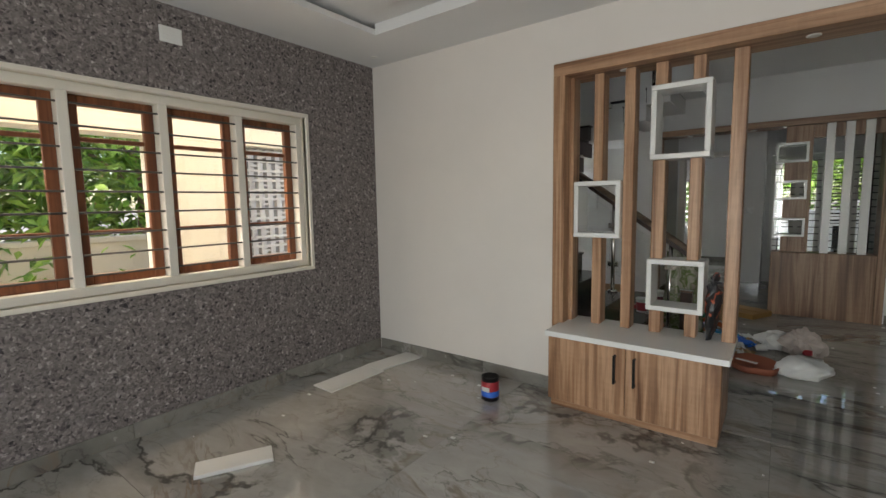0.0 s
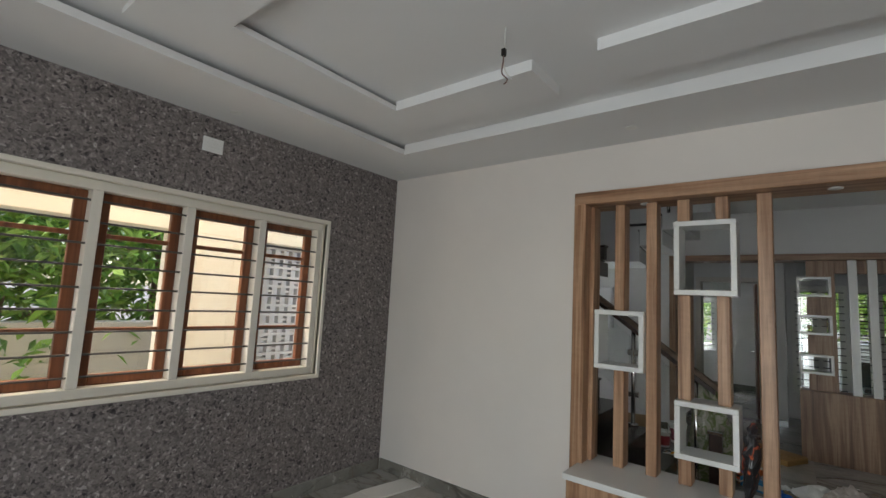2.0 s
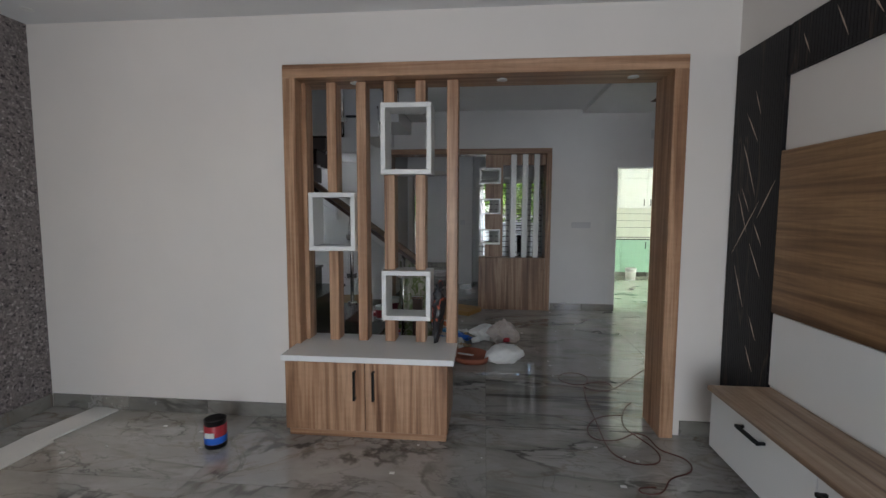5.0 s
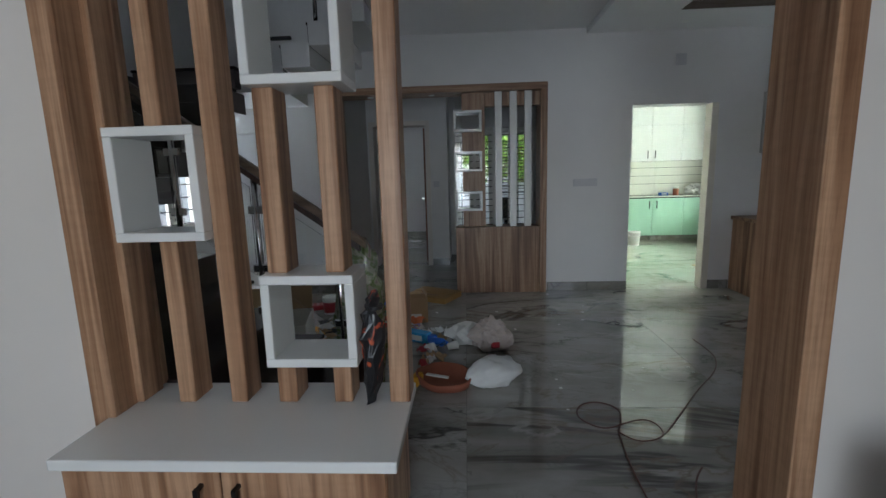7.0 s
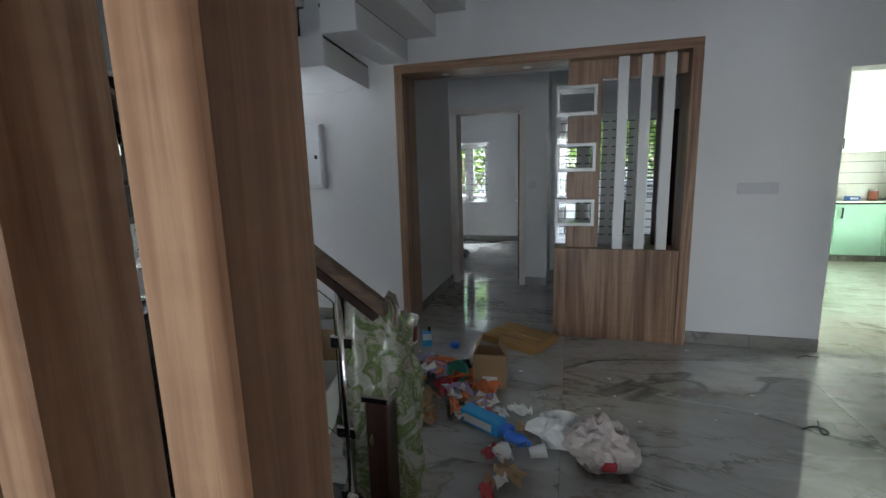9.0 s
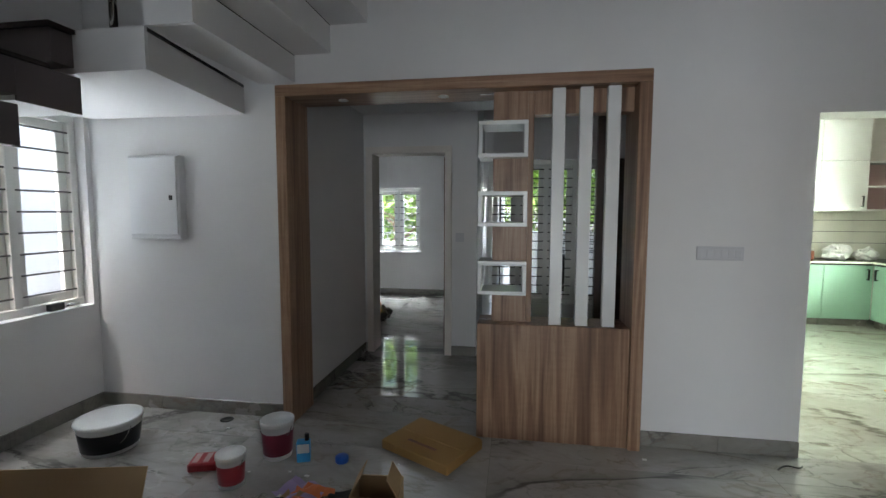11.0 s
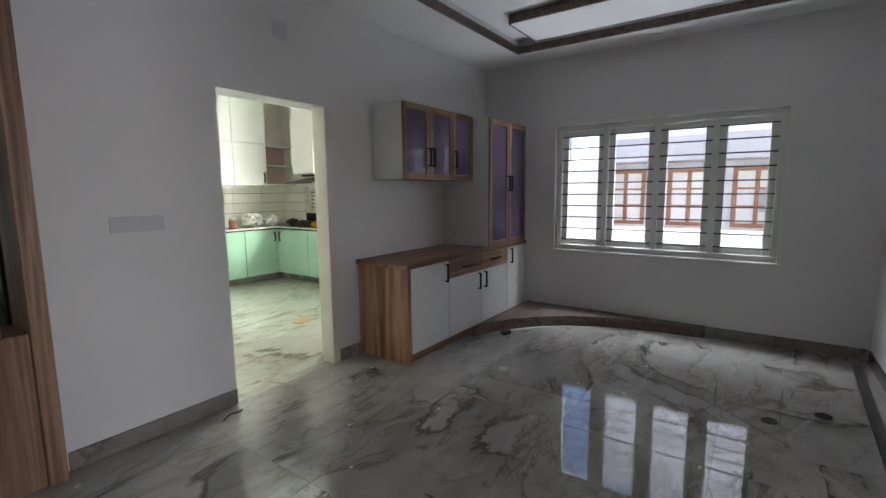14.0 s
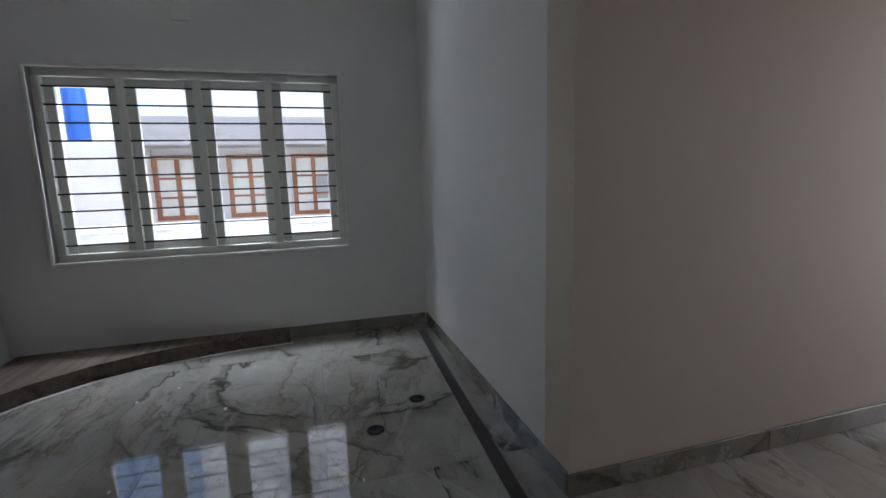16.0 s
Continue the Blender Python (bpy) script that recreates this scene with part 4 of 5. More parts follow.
for i in range(6):
    bm.faces.new((pts[0][i], pts[0][(i + 1) % 6], pts[1][(i + 1) % 6], pts[1][i]))
bm.faces.new(pts[0])
bm.faces.new(pts[1][::-1])
part("handrail", bm, M['wood_rail'], rl)
bm = bmesh.new()
pts = []
for x in (-0.70, -2.28):
    zc = rail_z(x)
    pts.append([bm.verts.new((x, 4.30 + dy, zc + dz)) for dy, dz in ((-0.026, -0.075), (0.026, -0.075), (0.026, -0.037), (-0.026, -0.037))])
for i in range(4):
    bm.faces.new((pts[0][i], pts[0][(i + 1) % 4], pts[1][(i + 1) % 4], pts[1][i]))
bm.faces.new(pts[0])
bm.faces.new(pts[1][::-1])
part("rail_base", bm, M['shutterdoor'], rl)
for k, x in enumerate((-0.84, -1.34, -1.84)):
    base = RIS * (1 + 2 * k)
    bm = bmesh.new()
    tube(bm, (x, 4.30, base), (x, 4.30, rail_z(x) - 0.07), 0.019, seg=14)
    tube(bm, (x, 4.30, base), (x, 4.30, base + 0.02), 0.045, seg=16)
    p = part("post", bm, M['chrome'], rl, "chrome post", True)
    for zz in (0.25, 0.62):
        part("clamp", rbox(x - 0.05, x + 0.05, 4.285, 4.315, base + zz, base + zz + 0.05, 0.006), M['chrome'], p)
for x1, x0 in ((-0.87, -1.31), (-1.37, -1.81), (-1.87, -2.25)):
    bm = bmesh.new()
    vs = []
    for x, lift in ((x1, 0.22), (x0, 0.22), (x0, 0.78), (x1, 0.78)):
        vs.append((x, rail_z(x) - 0.92 + lift))
    a = [bm.verts.new((x, 4.296, zz)) for x, zz in vs]
    b = [bm.verts.new((x, 4.304, zz)) for x, zz in vs]
    bm.faces.new(a)
    bm.faces.new(b[::-1])
    for i in range(4):
        bm.faces.new((a[i], b[i], b[(i + 1) % 4], a[(i + 1) % 4]))
    part("glass_panel", bm, M['glass'], rl)
# upper railing posts on flight two
up = thing("upper_railing", "chrome posts and glass of the upper stair flight", "railing")
for x, zz in ((-1.90, 2.385), (-1.36, 2.768)):
    bm = bmesh.new()
    tube(bm, (x, 5.84, zz), (x, 5.84, zz + 0.95), 0.019, seg=14)
    p = part("post", bm, M['chrome'], up, "chrome post", True)
    part("clamp", rbox(x - 0.04, x + 0.06, 5.82, 5.86, zz + 0.2, zz + 0.26, 0.006), M['chrome'], p)
part("bottom_rail", rbox(-1.86, -1.60, 5.83, 5.86, 2.64, 2.67, 0.004), M['black'], up)

# plastic wrapped bundle hung on the newel, and clutter below
R = random.Random(11)


def lump(name, m, size, material, label, category, seed=0, rough=0.25, flat=0.0, sub=3):
    """A crumpled soft thing resting on the ground."""
    bm = bmesh.new()
    bmesh.ops.create_icosphere(bm, subdivisions=sub, radius=1.0)
    off = Vector((seed * 3.1, seed * 1.7, seed * 0.9))
    for vert in bm.verts:
        k = 1 + rough * noise.fractal(vert.co * 1.7 + off, 1.0, 2.0, 4) + 0.4 * rough * noise.noise(vert.co * 6 + off)
        p = vert.co * k
        vert.co = Vector((p.x * size[0], p.y * size[1], max(-0.92 + flat, p.z) * size[2]))
    low = min(vert.co.z for vert in bm.verts)
    for vert in bm.verts:
        vert.co.z -= low
    ob = solid(name, bm, material, sub > 3)
    ob.matrix_world = m
    return tagged(ob, label, category)


def bucket(name, m, r, h, body_mat, label, band=None, lidded=True, ring=None):
    b = thing(name, label, "bucket", at=m)
    part("pail", lathe([(r * 0.86, 0.0), (r * 0.88, 0.006), (r, h * 0.93), (r * 1.05, h * 0.94), (r * 1.05, h * 0.985), (r * 0.98, h), (r * 0.9, h * 0.97)], 28), body_mat, b, smooth=True)
    if band:
        part("label_band", lathe([(r * 0.895, h * 0.12), (r * 0.91, h * 0.13), (r * 0.988, h * 0.74), (r * 0.975, h * 0.75)], 28), band, b, smooth=True)
    if lidded:
        part("lid", lathe([(r * 1.06, h * 0.98), (r * 1.07, h * 1.0), (r * 1.06, h * 1.05), (r * 0.97, h * 1.06), (r * 0.94, h * 1.03), (0.01, h * 1.03)], 28), ring or M['bag_w'], b, smooth=True)
    bm = bmesh.new()
    for i in range(12):
        a, c = math.pi * i / 12, math.pi * (i + 1) / 12
        tube(bm, (r * 1.08 * math.cos(a), -r * 0.2 - r * 1.0 * math.sin(a) * 0.35, h * 0.9 - r * 0.9 * math.sin(a)), (r * 1.08 * math.cos(c), -r * 0.2 - r * 1.0 * math.sin(c) * 0.35, h * 0.9 - r * 0.9 * math.sin(c)), 0.003, seg=6)
    part("handle", bm, M['chrome'], b)
    return b


lump("plastic_film", pose(-0.755, 4.42, 0.0, 0, 0, 20), (0.155, 0.14, 0.50), M['film'], "printed plastic film crumpled round the foot of the railing", "plastic wrap", 3, 0.45, 0, 4)
newel = thing("newel_stand", "dark newel block at the foot of the railing", "post", at=pose(-0.70, 4.30, 0))
part("block", rbox(-0.045, 0.045, -0.045, 0.045, 0, 0.62, 0.006), M['shutterdoor'], newel)
part("cap", rbox(-0.055, 0.055, -0.055, 0.055, 0.62, 0.65, 0.005), M['chrome'], newel)
crate = thing("cardboard_crate", "large open cardboard carton on the floor", "carton", at=pose(-1.75, 4.98, 0, 0, 0, 12))
for k in ((-0.42, 0.42, -0.25, -0.24), (-0.42, 0.42, 0.24, 0.25), (-0.42, -0.41, -0.24, 0.24), (0.41, 0.42, -0.24, 0.24)):
    part("side", rbox(*k, 0.006, 0.26, 0.002), M['paper'], crate)
part("base", rbox(-0.41, 0.41, -0.24, 0.24, 0.0, 0.006, 0), M['card'], crate)
fl = part("flap", rbox(-0.41, 0.41, 0.0, 0.006, 0.0, 0.2, 0.001), M['card'], crate)
fl.matrix_basis = pose(0, 0.251, 0.261, -25)
fl = part("flap", rbox(-0.41, 0.2, -0.2, 0.0, 0.0, 0.006, 0.001), M['paper'], crate)
fl.matrix_basis = pose(0.1, 0.0, 0.262, 6)

bucket("paint_bucket", pose(-2.46, 6.22, 0), 0.175, 0.19, M['bag_w'], "large white paint bucket with a black band", M['black'])
bucket("paint_bucket", pose(-1.35, 6.30, 0), 0.095, 0.22, M['bag_w'], "white and maroon paint bucket with a lid", M['maroon'])
bucket("paint_bucket", pose(-1.45, 5.98, 0), 0.075, 0.17, M['bag_w'], "small white and red paint bucket", M['red'])
c = thing("solvent_can", "small blue solvent can with a dark cap", "can", at=pose(-1.16, 6.26, 0, 0, 0, 20))
part("can", rbox(-0.04, 0.04, -0.025, 0.025, 0, 0.13, 0.008, 2), M['cyan'], c)
part("label", rbox(-0.035, 0.035, -0.0275, -0.0255, 0.06, 0.115, 0.001), M['paper'], c)
part("spout", lathe([(0.014, 0.13), (0.014, 0.165), (0.010, 0.17)], 12, (0.02, 0, 0)), M['black'], c)
c = thing("bottle_cap", "blue plastic lid lying on the floor", "lid", at=pose(-0.93, 6.29, 0))
part("cap", lathe([(0.038, 0), (0.04, 0.004), (0.04, 0.03), (0.036, 0.034), (0.01, 0.034)], 18), M['blue'], c, smooth=True)

yb = thing("flat_carton", "flat yellow-brown carton on the floor by the screen", "carton", at=pose(-0.42, 6.52, 0, 0, 0, -28))
part("box", rbox(-0.26, 0.26, -0.19, 0.19, 0, 0.06, 0.006), M['card_y'], yb)
part("flap", rbox(-0.25, 0.25, -0.004, 0.19, 0.0602, 0.066, 0.002), M['card_y'], yb)
part("marking", rbox(-0.12, 0.10, -0.10, -0.075, 0.0602, 0.0612, 0), M['shutter'], yb)

cb = thing("cardboard_box", "upright open cardboard box with a paper label", "carton", at=pose(-0.53, 5.72, 0, 0, 0, 6))
for k in ((-0.11, 0.11, -0.09, -0.084), (-0.11, 0.11, 0.084, 0.09), (-0.11, -0.104, -0.083, 0.083), (0.104, 0.11, -0.083, 0.083)):
    part("side", rbox(*k, 0.004, 0.24, 0.001), M['card'], cb)
part("base", rbox(-0.104, 0.104, -0.083, 0.083, 0, 0.004, 0), M['card'], cb)
part("label", rbox(-0.05, 0.05, -0.0925, -0.0905, 0.03, 0.09, 0), M['paper'], cb)
for a, m4 in ((0.09, pose(-0.105, -0.08, 0.241, 0, -60)), (0.09, pose(0.105, -0.08, 0.241, 0, 240))):
    fl = part("flap", rbox(0, a, 0, 0.16, 0, 0.004, 0), M['card'], cb)
    fl.matrix_basis = m4

lump("white_bag", pose(0.13, 4.44, 0, 0, 0, 25), (0.19, 0.14, 0.095), M['bag_w'], "white crumpled cloth bag on the marble floor", "bag", 1, 0.22, 0.35, 4)
cbag = thing("carrier_bag", "crumpled pale plastic carrier bag with red print", "bag", at=pose(0.15, 4.98, 0, 0, 0, 10))
bm = bmesh.new()
bmesh.ops.create_icosphere(bm, subdivisions=4, radius=1.0)
for vert in bm.verts:
    k = 1 + 0.34 * noise.fractal(vert.co * 1.9 + Vector((4, 1, 2)), 1.0, 2.0, 5) + 0.10 * noise.noise(vert.co * 9)
    p = vert.co * k
    pull = max(0.0, p.z) * 0.35
    vert.co = Vector((p.x * 0.155 * (1 - pull * 0.6) - pull * 0.06, p.y * 0.125 * (1 - pull * 0.5), max(-0.80, p.z) * 0.14))
low = min(vert.co.z for vert in bm.verts)
for vert in bm.verts:
    vert.co.z -= low
part("sack", bm, M['bag'], cbag)
part("print", rbox(-0.03, 0.04, -0.125, -0.10, 0.05, 0.10, 0.008), M['red'], cbag, "red printed patch")
lump("mixed_waste", pose(-0.06, 5.12, 0), (0.13, 0.10, 0.09), M['paper'], "crushed paper and wrapping on the floor", "litter", 4, 0.5)

bas = thing("plaster_tray", "terracotta-red plastic tray with tools", "tray", at=pose(-0.20, 4.38, 0, 0, 0, -20))
bm = lathe([(0.10, 0.0), (0.15, 0.01), (0.17, 0.07), (0.16, 0.075), (0.13, 0.02), (0.02, 0.015)], 22)
for vert in bm.verts:
    vert.co.x *= 1.15
    vert.co.z = max(0, vert.co.z + 0.02 * noise.noise(vert.co * 8))
part("tray", bm, M['brick'], bas, smooth=True)
part("yellow_tool", rbox(-0.20, -0.14, -0.12, -0.02, 0.0, 0.07, 0.008), M['yellow'], bas, "yellow plastic tool")
part("trowel", rbox(-0.10, 0.06, -0.08, -0.05, 0.078, 0.086, 0.003), M['gloss'], bas)
tb = thing("adhesive_tube", "light blue adhesive carton lying on its side", "carton", at=pose(-0.47, 5.18, 0, 0, 0, -28))
part("carton", rbox(-0.15, 0.12, -0.045, 0.045, 0.0, 0.085, 0.005), M['cyan'], tb)
part("label", rbox(-0.12, 0.08, -0.0465, -0.0455, 0.02, 0.065, 0), M['paper'], tb)
part("cap", rbox(0.121, 0.19, -0.035, 0.035, 0.01, 0.075, 0.012), M['blue'], tb)
c = thing("blue_bottle", "deep blue plastic bottle lying down", "bottle", at=pose(-0.27, 5.05, 0.035, 0, 90, -20))
part("bottle", lathe([(0.02, -0.07), (0.034, -0.06), (0.034, 0.03), (0.014, 0.06), (0.014, 0.075)], 16), M['blue'], c, smooth=True)
c = thing("paper_cup", "white paper cup lying on the floor", "cup", at=pose(-0.16, 4.97, 0.036, 0, 80, 15))
part("cup", lathe([(0.025, -0.04), (0.036, 0.04), (0.038, 0.043), (0.033, 0.038), (0.022, -0.03)], 18), M['paper'], c, smooth=True)

# heap of packaging
KIND = [("paper_sheet", 'paper', "creased white paper sheet in the waste heap", "paper"), ("orange_wrapper", 'orange', "orange plastic wrapper in the waste heap", "wrapper"),
        ("yellow_wrapper", 'yellow', "yellow plastic wrapper in the waste heap", "wrapper"), ("purple_wrapper", 'mauve', "purple wrapper in the waste heap", "wrapper"),
        ("cardboard_piece", 'card', "torn cardboard piece in the waste heap", "cardboard"), ("red_wrapper", 'red', "red wrapper in the waste heap", "wrapper"),
        ("clear_wrapper", 'wrap', "clear plastic film in the waste heap", "wrapper"), ("black_scrap", 'black', "black plastic scrap in the waste heap", "scrap")]


def scrap(k, x, y, zb, w, d, turn):
    name, mk, label, cat = KIND[k]
    bm = bmesh.new()
    bmesh.ops.create_grid(bm, x_segments=7, y_segments=6, size=0.5)
    off = Vector((x * 7, y * 5, k))
    for vert in bm.verts:
        n = noise.fractal(Vector((vert.co.x * 2, vert.co.y * 2, 0)) + off, 1.0, 2.0, 3)
        vert.co = Vector((vert.co.x * w + 0.02 * n, vert.co.y * d, zb + 0.028 + 0.045 * n))
    low = min(vert.co.z for vert in bm.verts)
    if low < 0.0:
        for vert in bm.verts:
            vert.co.z -= low
    r = bmesh.ops.extrude_face_region(bm, geom=bm.faces[:])
    for vert in [g for g in r["geom"] if isinstance(g, bmesh.types.BMVert)]:
        vert.co.z += 0.003
    ob = solid(name, bm, M[mk])
    ob.matrix_world = pose(x, y, 0, 0, 0, turn)
    tagged(ob, label, cat, "waste heap")


R = random.Random(21)
for i in range(70):
    a = R.random() * 2 * math.pi
    rr = math.sqrt(R.random())
    x, y = -0.98 + 0.48 * rr * math.cos(a), 5.52 + 0.42 * rr * math.sin(a)
    scrap(R.choice((0, 0, 0, 1, 2, 3, 4, 4, 5, 6, 7)), x, y, 0.09 * (1 - rr) * R.random(), R.uniform(0.08, 0.26), R.uniform(0.06, 0.17), R.uniform(0, 180))
for i in range(12):
    scrap(R.choice((0, 4, 5, 6)), R.uniform(-0.45, -0.05), R.uniform(4.6, 5.4), 0.0, R.uniform(0.05, 0.14), R.uniform(0.05, 0.1), R.uniform(0, 180))
bw = thing("green_bowl", "green plastic bowl tipped over in the waste heap", "bowl", at=pose(-0.75, 5.68, 0.08, 60, 20, 0))
part("bowl", lathe([(0.03, -0.04), (0.06, -0.02), (0.075, 0.03), (0.078, 0.03), (0.06, -0.01), (0.02, -0.03)], 20), M['teal'], bw, smooth=True)
rp = thing("red_packet", "red patterned packet lying flat on the floor", "packet", at=pose(-1.66, 6.13, 0, 0, 0, 18))
part("packet", rbox(-0.13, 0.13, -0.07, 0.07, 0.0, 0.05, 0.008), M['red'], rp)
for i in range(4):
    part("dot_row", rbox(-0.11 + 0.06 * i, -0.08 + 0.06 * i, -0.05, 0.05, 0.0505, 0.0525, 0), M['pink'], rp)


def drain(x, y):
    d = thing("floor_drain", "round floor drain hole with a dark rim", "drain", "floor drains", at=pose(x, y, 0))
    part("ring", lathe([(0.045, 0.0), (0.046, 0.003), (0.036, 0.004), (0.03, 0.001)], 20), M['iron'], d, smooth=True)


for x, y in ((-1.96, 6.68), (3.80, 3.54), (3.54, 3.82)):
    drain(x, y)

cp = thing("round_cover_plate", "pale round cover plate high on the wall", "cover plate", at=pose(XD, 5.58, 2.56, 0, -90))
part("plate", lathe([(0.045, 0.0), (0.046, 0.006), (0.040, 0.010), (0.008, 0.011)], 24), M['switch'], cp, smooth=True)
# cable loops by the jamb
cable = thing("extension_cable", "tangled red-brown cable loops on the floor", "cable")


def laid(pts, lift=0.0):
    rope("loop", [(x, y, 0.005 + lift + 0.003 * (i % 3)) for i, (x, y) in enumerate(pts)], 0.0042, M['wire'], cable)


laid([(0.76, 3.81), (0.86, 3.99), (0.78, 4.11), (0.66, 4.12), (0.58, 4.02), (0.59, 3.90), (0.70, 3.82), (0.84, 3.90), (0.97, 3.93), (1.01, 3.80), (0.92, 3.72), (0.80, 3.71), (0.76, 3.81)])
laid([(0.76, 3.81), (0.72, 3.56), (0.71, 3.24), (0.70, 3.02), (0.69, 2.79), (0.74, 2.69), (0.83, 2.65), (0.94, 2.67), (0.98, 2.75), (0.98, 2.85), (0.93, 2.96), (0.87, 3.08), (0.90, 3.26), (0.98, 3.44), (1.04, 3.50)], 0.002)
laid([(0.92, 3.29), (0.76, 3.27), (0.63, 3.10), (0.61, 2.97), (0.66, 2.90), (0.79, 2.91), (0.92, 3.04), (0.99, 2.99), (0.99, 2.82), (1.07, 2.78), (1.11, 2.74), (1.12, 2.66), (1.08, 2.59), (0.94, 2.53), (0.87, 2.40), (0.80, 2.37), (0.73, 2.39), (0.76, 2.43), (0.84, 2.44)], 0.004)
laid([(1.01, 3.80), (1.22, 4.05), (1.42, 4.29), (1.62, 4.50), (1.74, 4.68), (1.80, 4.86), (1.80, 5.15)])
sc = thing("cable_scrap", "short black cable scrap on the floor", "cable")
rope("loop", [(1.22, 5.55, 0.005), (1.30, 5.62, 0.006), (1.36, 5.55, 0.005), (1.28, 5.50, 0.005), (1.34, 5.66, 0.008)], 0.004, M['iron'], sc)
rope("loop", [(1.62, 6.60, 0.006), (1.68, 6.66, 0.01), (1.74, 6.60, 0.02), (1.78, 6.66, 0.006)], 0.005, M['iron'], sc)

# things on the stair window sill
sb = thing("black_box", "small black box on the window sill", "box", at=pose(-3.15, 6.50, 0.801))
part("box", rbox(-0.03, 0.03, -0.05, 0.05, 0, 0.05, 0.004), M['black'], sb)
sb = thing("tape_roll", "silver tape roll on the window sill", "tape", at=pose(-3.14, 6.62, 0.801))
part("roll", lathe([(0.025, 0), (0.045, 0.001), (0.045, 0.03), (0.025, 0.031)], 20), M['chrome'], sb, smooth=True)

# ---- dining wall units ----
CF = 6.215
base = thing("base_cabinet", "white fronted sideboard with walnut ends and drawers", "sideboard")
part("body", rbox(3.015, XD - 0.012, CF + 0.022, 6.776, 0.075, 0.80, 0.003), M['gloss'], base)
part("end_panel", rbox(2.975, 3.014, CF, 6.776, 0.0, 0.80, 0.003), M['wood'], base)
part("plinth", rbox(3.015, XD - 0.012, CF + 0.03, 6.776, 0.0, 0.074, 0.002), M['wood_rh'], base)


def front(x0, x1, z0, z1, material, hx, vertical=True, hz=None):
    d = part("door" if vertical else "drawer", rbox(x0 + 0.002, x1 - 0.002, CF, CF + 0.021, z0, z1, 0.003), material, base)
    bar_handle(d, (hx, CF - 0.001, hz if hz else z1 - 0.10), 0.15, vertical)


front(3.015, 3.56, 0.08, 0.795, M['gloss'], 3.50)
front(3.56, 4.13, 0.63, 0.795, M['wood_rh'], 3.85, False, 0.715)
front(4.13, 4.70, 0.63, 0.795, M['wood_rh'], 4.42, False, 0.715)
front(3.56, 4.13, 0.08, 0.626, M['gloss'], 4.07)
front(4.13, 4.70, 0.08, 0.626, M['gloss'], 4.19)
front(4.70, XD - 0.012, 0.08, 0.795, M['gloss'], 4.77)
tagged(solid("sideboard_top", rbox(2.95, XD - 0.008, CF - 0.02, 6.776, 0.801, 0.84, 0.004), M['wood_rh']), "walnut laminate top of the dining sideboard", "worktop")


def glass_cabinet(name, x0, x1, y0, z0, z1, doors, label, shelves):
    c = thing(name, label, "wall cabinet")
    part("side", rbox(x0, x0 + 0.018, y0 + 0.022, 6.776, z0, z1, 0.002), M['gloss'], c)
    part("side", rbox(x1 - 0.018, x1, y0 + 0.022, 6.776, z0, z1, 0.002), M['gloss'], c)
    part("top", rbox(x0 + 0.0185, x1 - 0.0185, y0 + 0.022, 6.776, z1 - 0.018, z1, 0.002), M['gloss'], c)
    part("bottom", rbox(x0 + 0.0185, x1 - 0.0185, y0 + 0.022, 6.776, z0, z0 + 0.018, 0.002), M['gloss'], c)
    part("back", rbox(x0 + 0.0185, x1 - 0.0185, 6.762, 6.776, z0 + 0.0185, z1 - 0.0185, 0), M['mauve'], c, "mauve back board")
    for k in range(shelves):
        zz = z0 + (z1 - z0) * (k + 1) / (shelves + 1)
        part("shelf", rbox(x0 + 0.019, x1 - 0.019, y0 + 0.05, 6.76, zz - 0.009, zz + 0.009, 0.001), M['mauve'], c)
    e = [x0 + (x1 - x0) * i / doors for i in range(doors + 1)]
    for i, (a, b) in enumerate(zip(e, e[1:])):
        a, b, f = a + 0.0015, b - 0.0015, 0.052
        d = part("door", rbox(a, a + f, y0, y0 + 0.021, z0, z1, 0.003), M['wood_r'], c)
        part("stile", rbox(b - f, b, y0, y0 + 0.021, z0, z1, 0.003), M['wood_r'], d)
        part("rail", rbox(a + f, b - f, y0, y0 + 0.021, z0, z0 + f, 0.003), M['wood_rh'], d)
        part("rail", rbox(a + f, b - f, y0, y0 + 0.021, z1 - f, z1, 0.003), M['wood_rh'], d)
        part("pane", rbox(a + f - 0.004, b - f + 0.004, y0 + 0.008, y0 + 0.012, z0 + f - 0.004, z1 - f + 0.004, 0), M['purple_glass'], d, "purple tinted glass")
        right = (i % 2 == 0) if doors != 3 else (i == 0)
        bar_handle(d, (b - 0.026 if right else a + 0.026, y0 - 0.001, (z0 + z1) / 2 if z1 - z0 > 1 else z0 + 0.20), 0.15)
    return c


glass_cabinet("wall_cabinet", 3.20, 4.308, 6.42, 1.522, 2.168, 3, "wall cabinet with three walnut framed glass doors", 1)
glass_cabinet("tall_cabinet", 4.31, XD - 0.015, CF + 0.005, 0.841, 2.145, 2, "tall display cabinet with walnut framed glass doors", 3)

# low curved timber platform in the dining corner, floor inlays
CURVE = [(3.88, 6.17), (4.10, 6.10), (4.32, 5.98), (4.56, 5.79), (4.75, 5.56), (4.88, 5.31), (4.97, 5.03), (5.04, 4.70), (5.07, 4.31)]
plat = thing("corner_platform", "low dark plank platform with a curved edge", "platform")
part("deck", prism(CURVE + [(XD - 0.015, 4.31), (XD - 0.015, 6.17)], 0.0, 0.106), M['plinth'], plat)
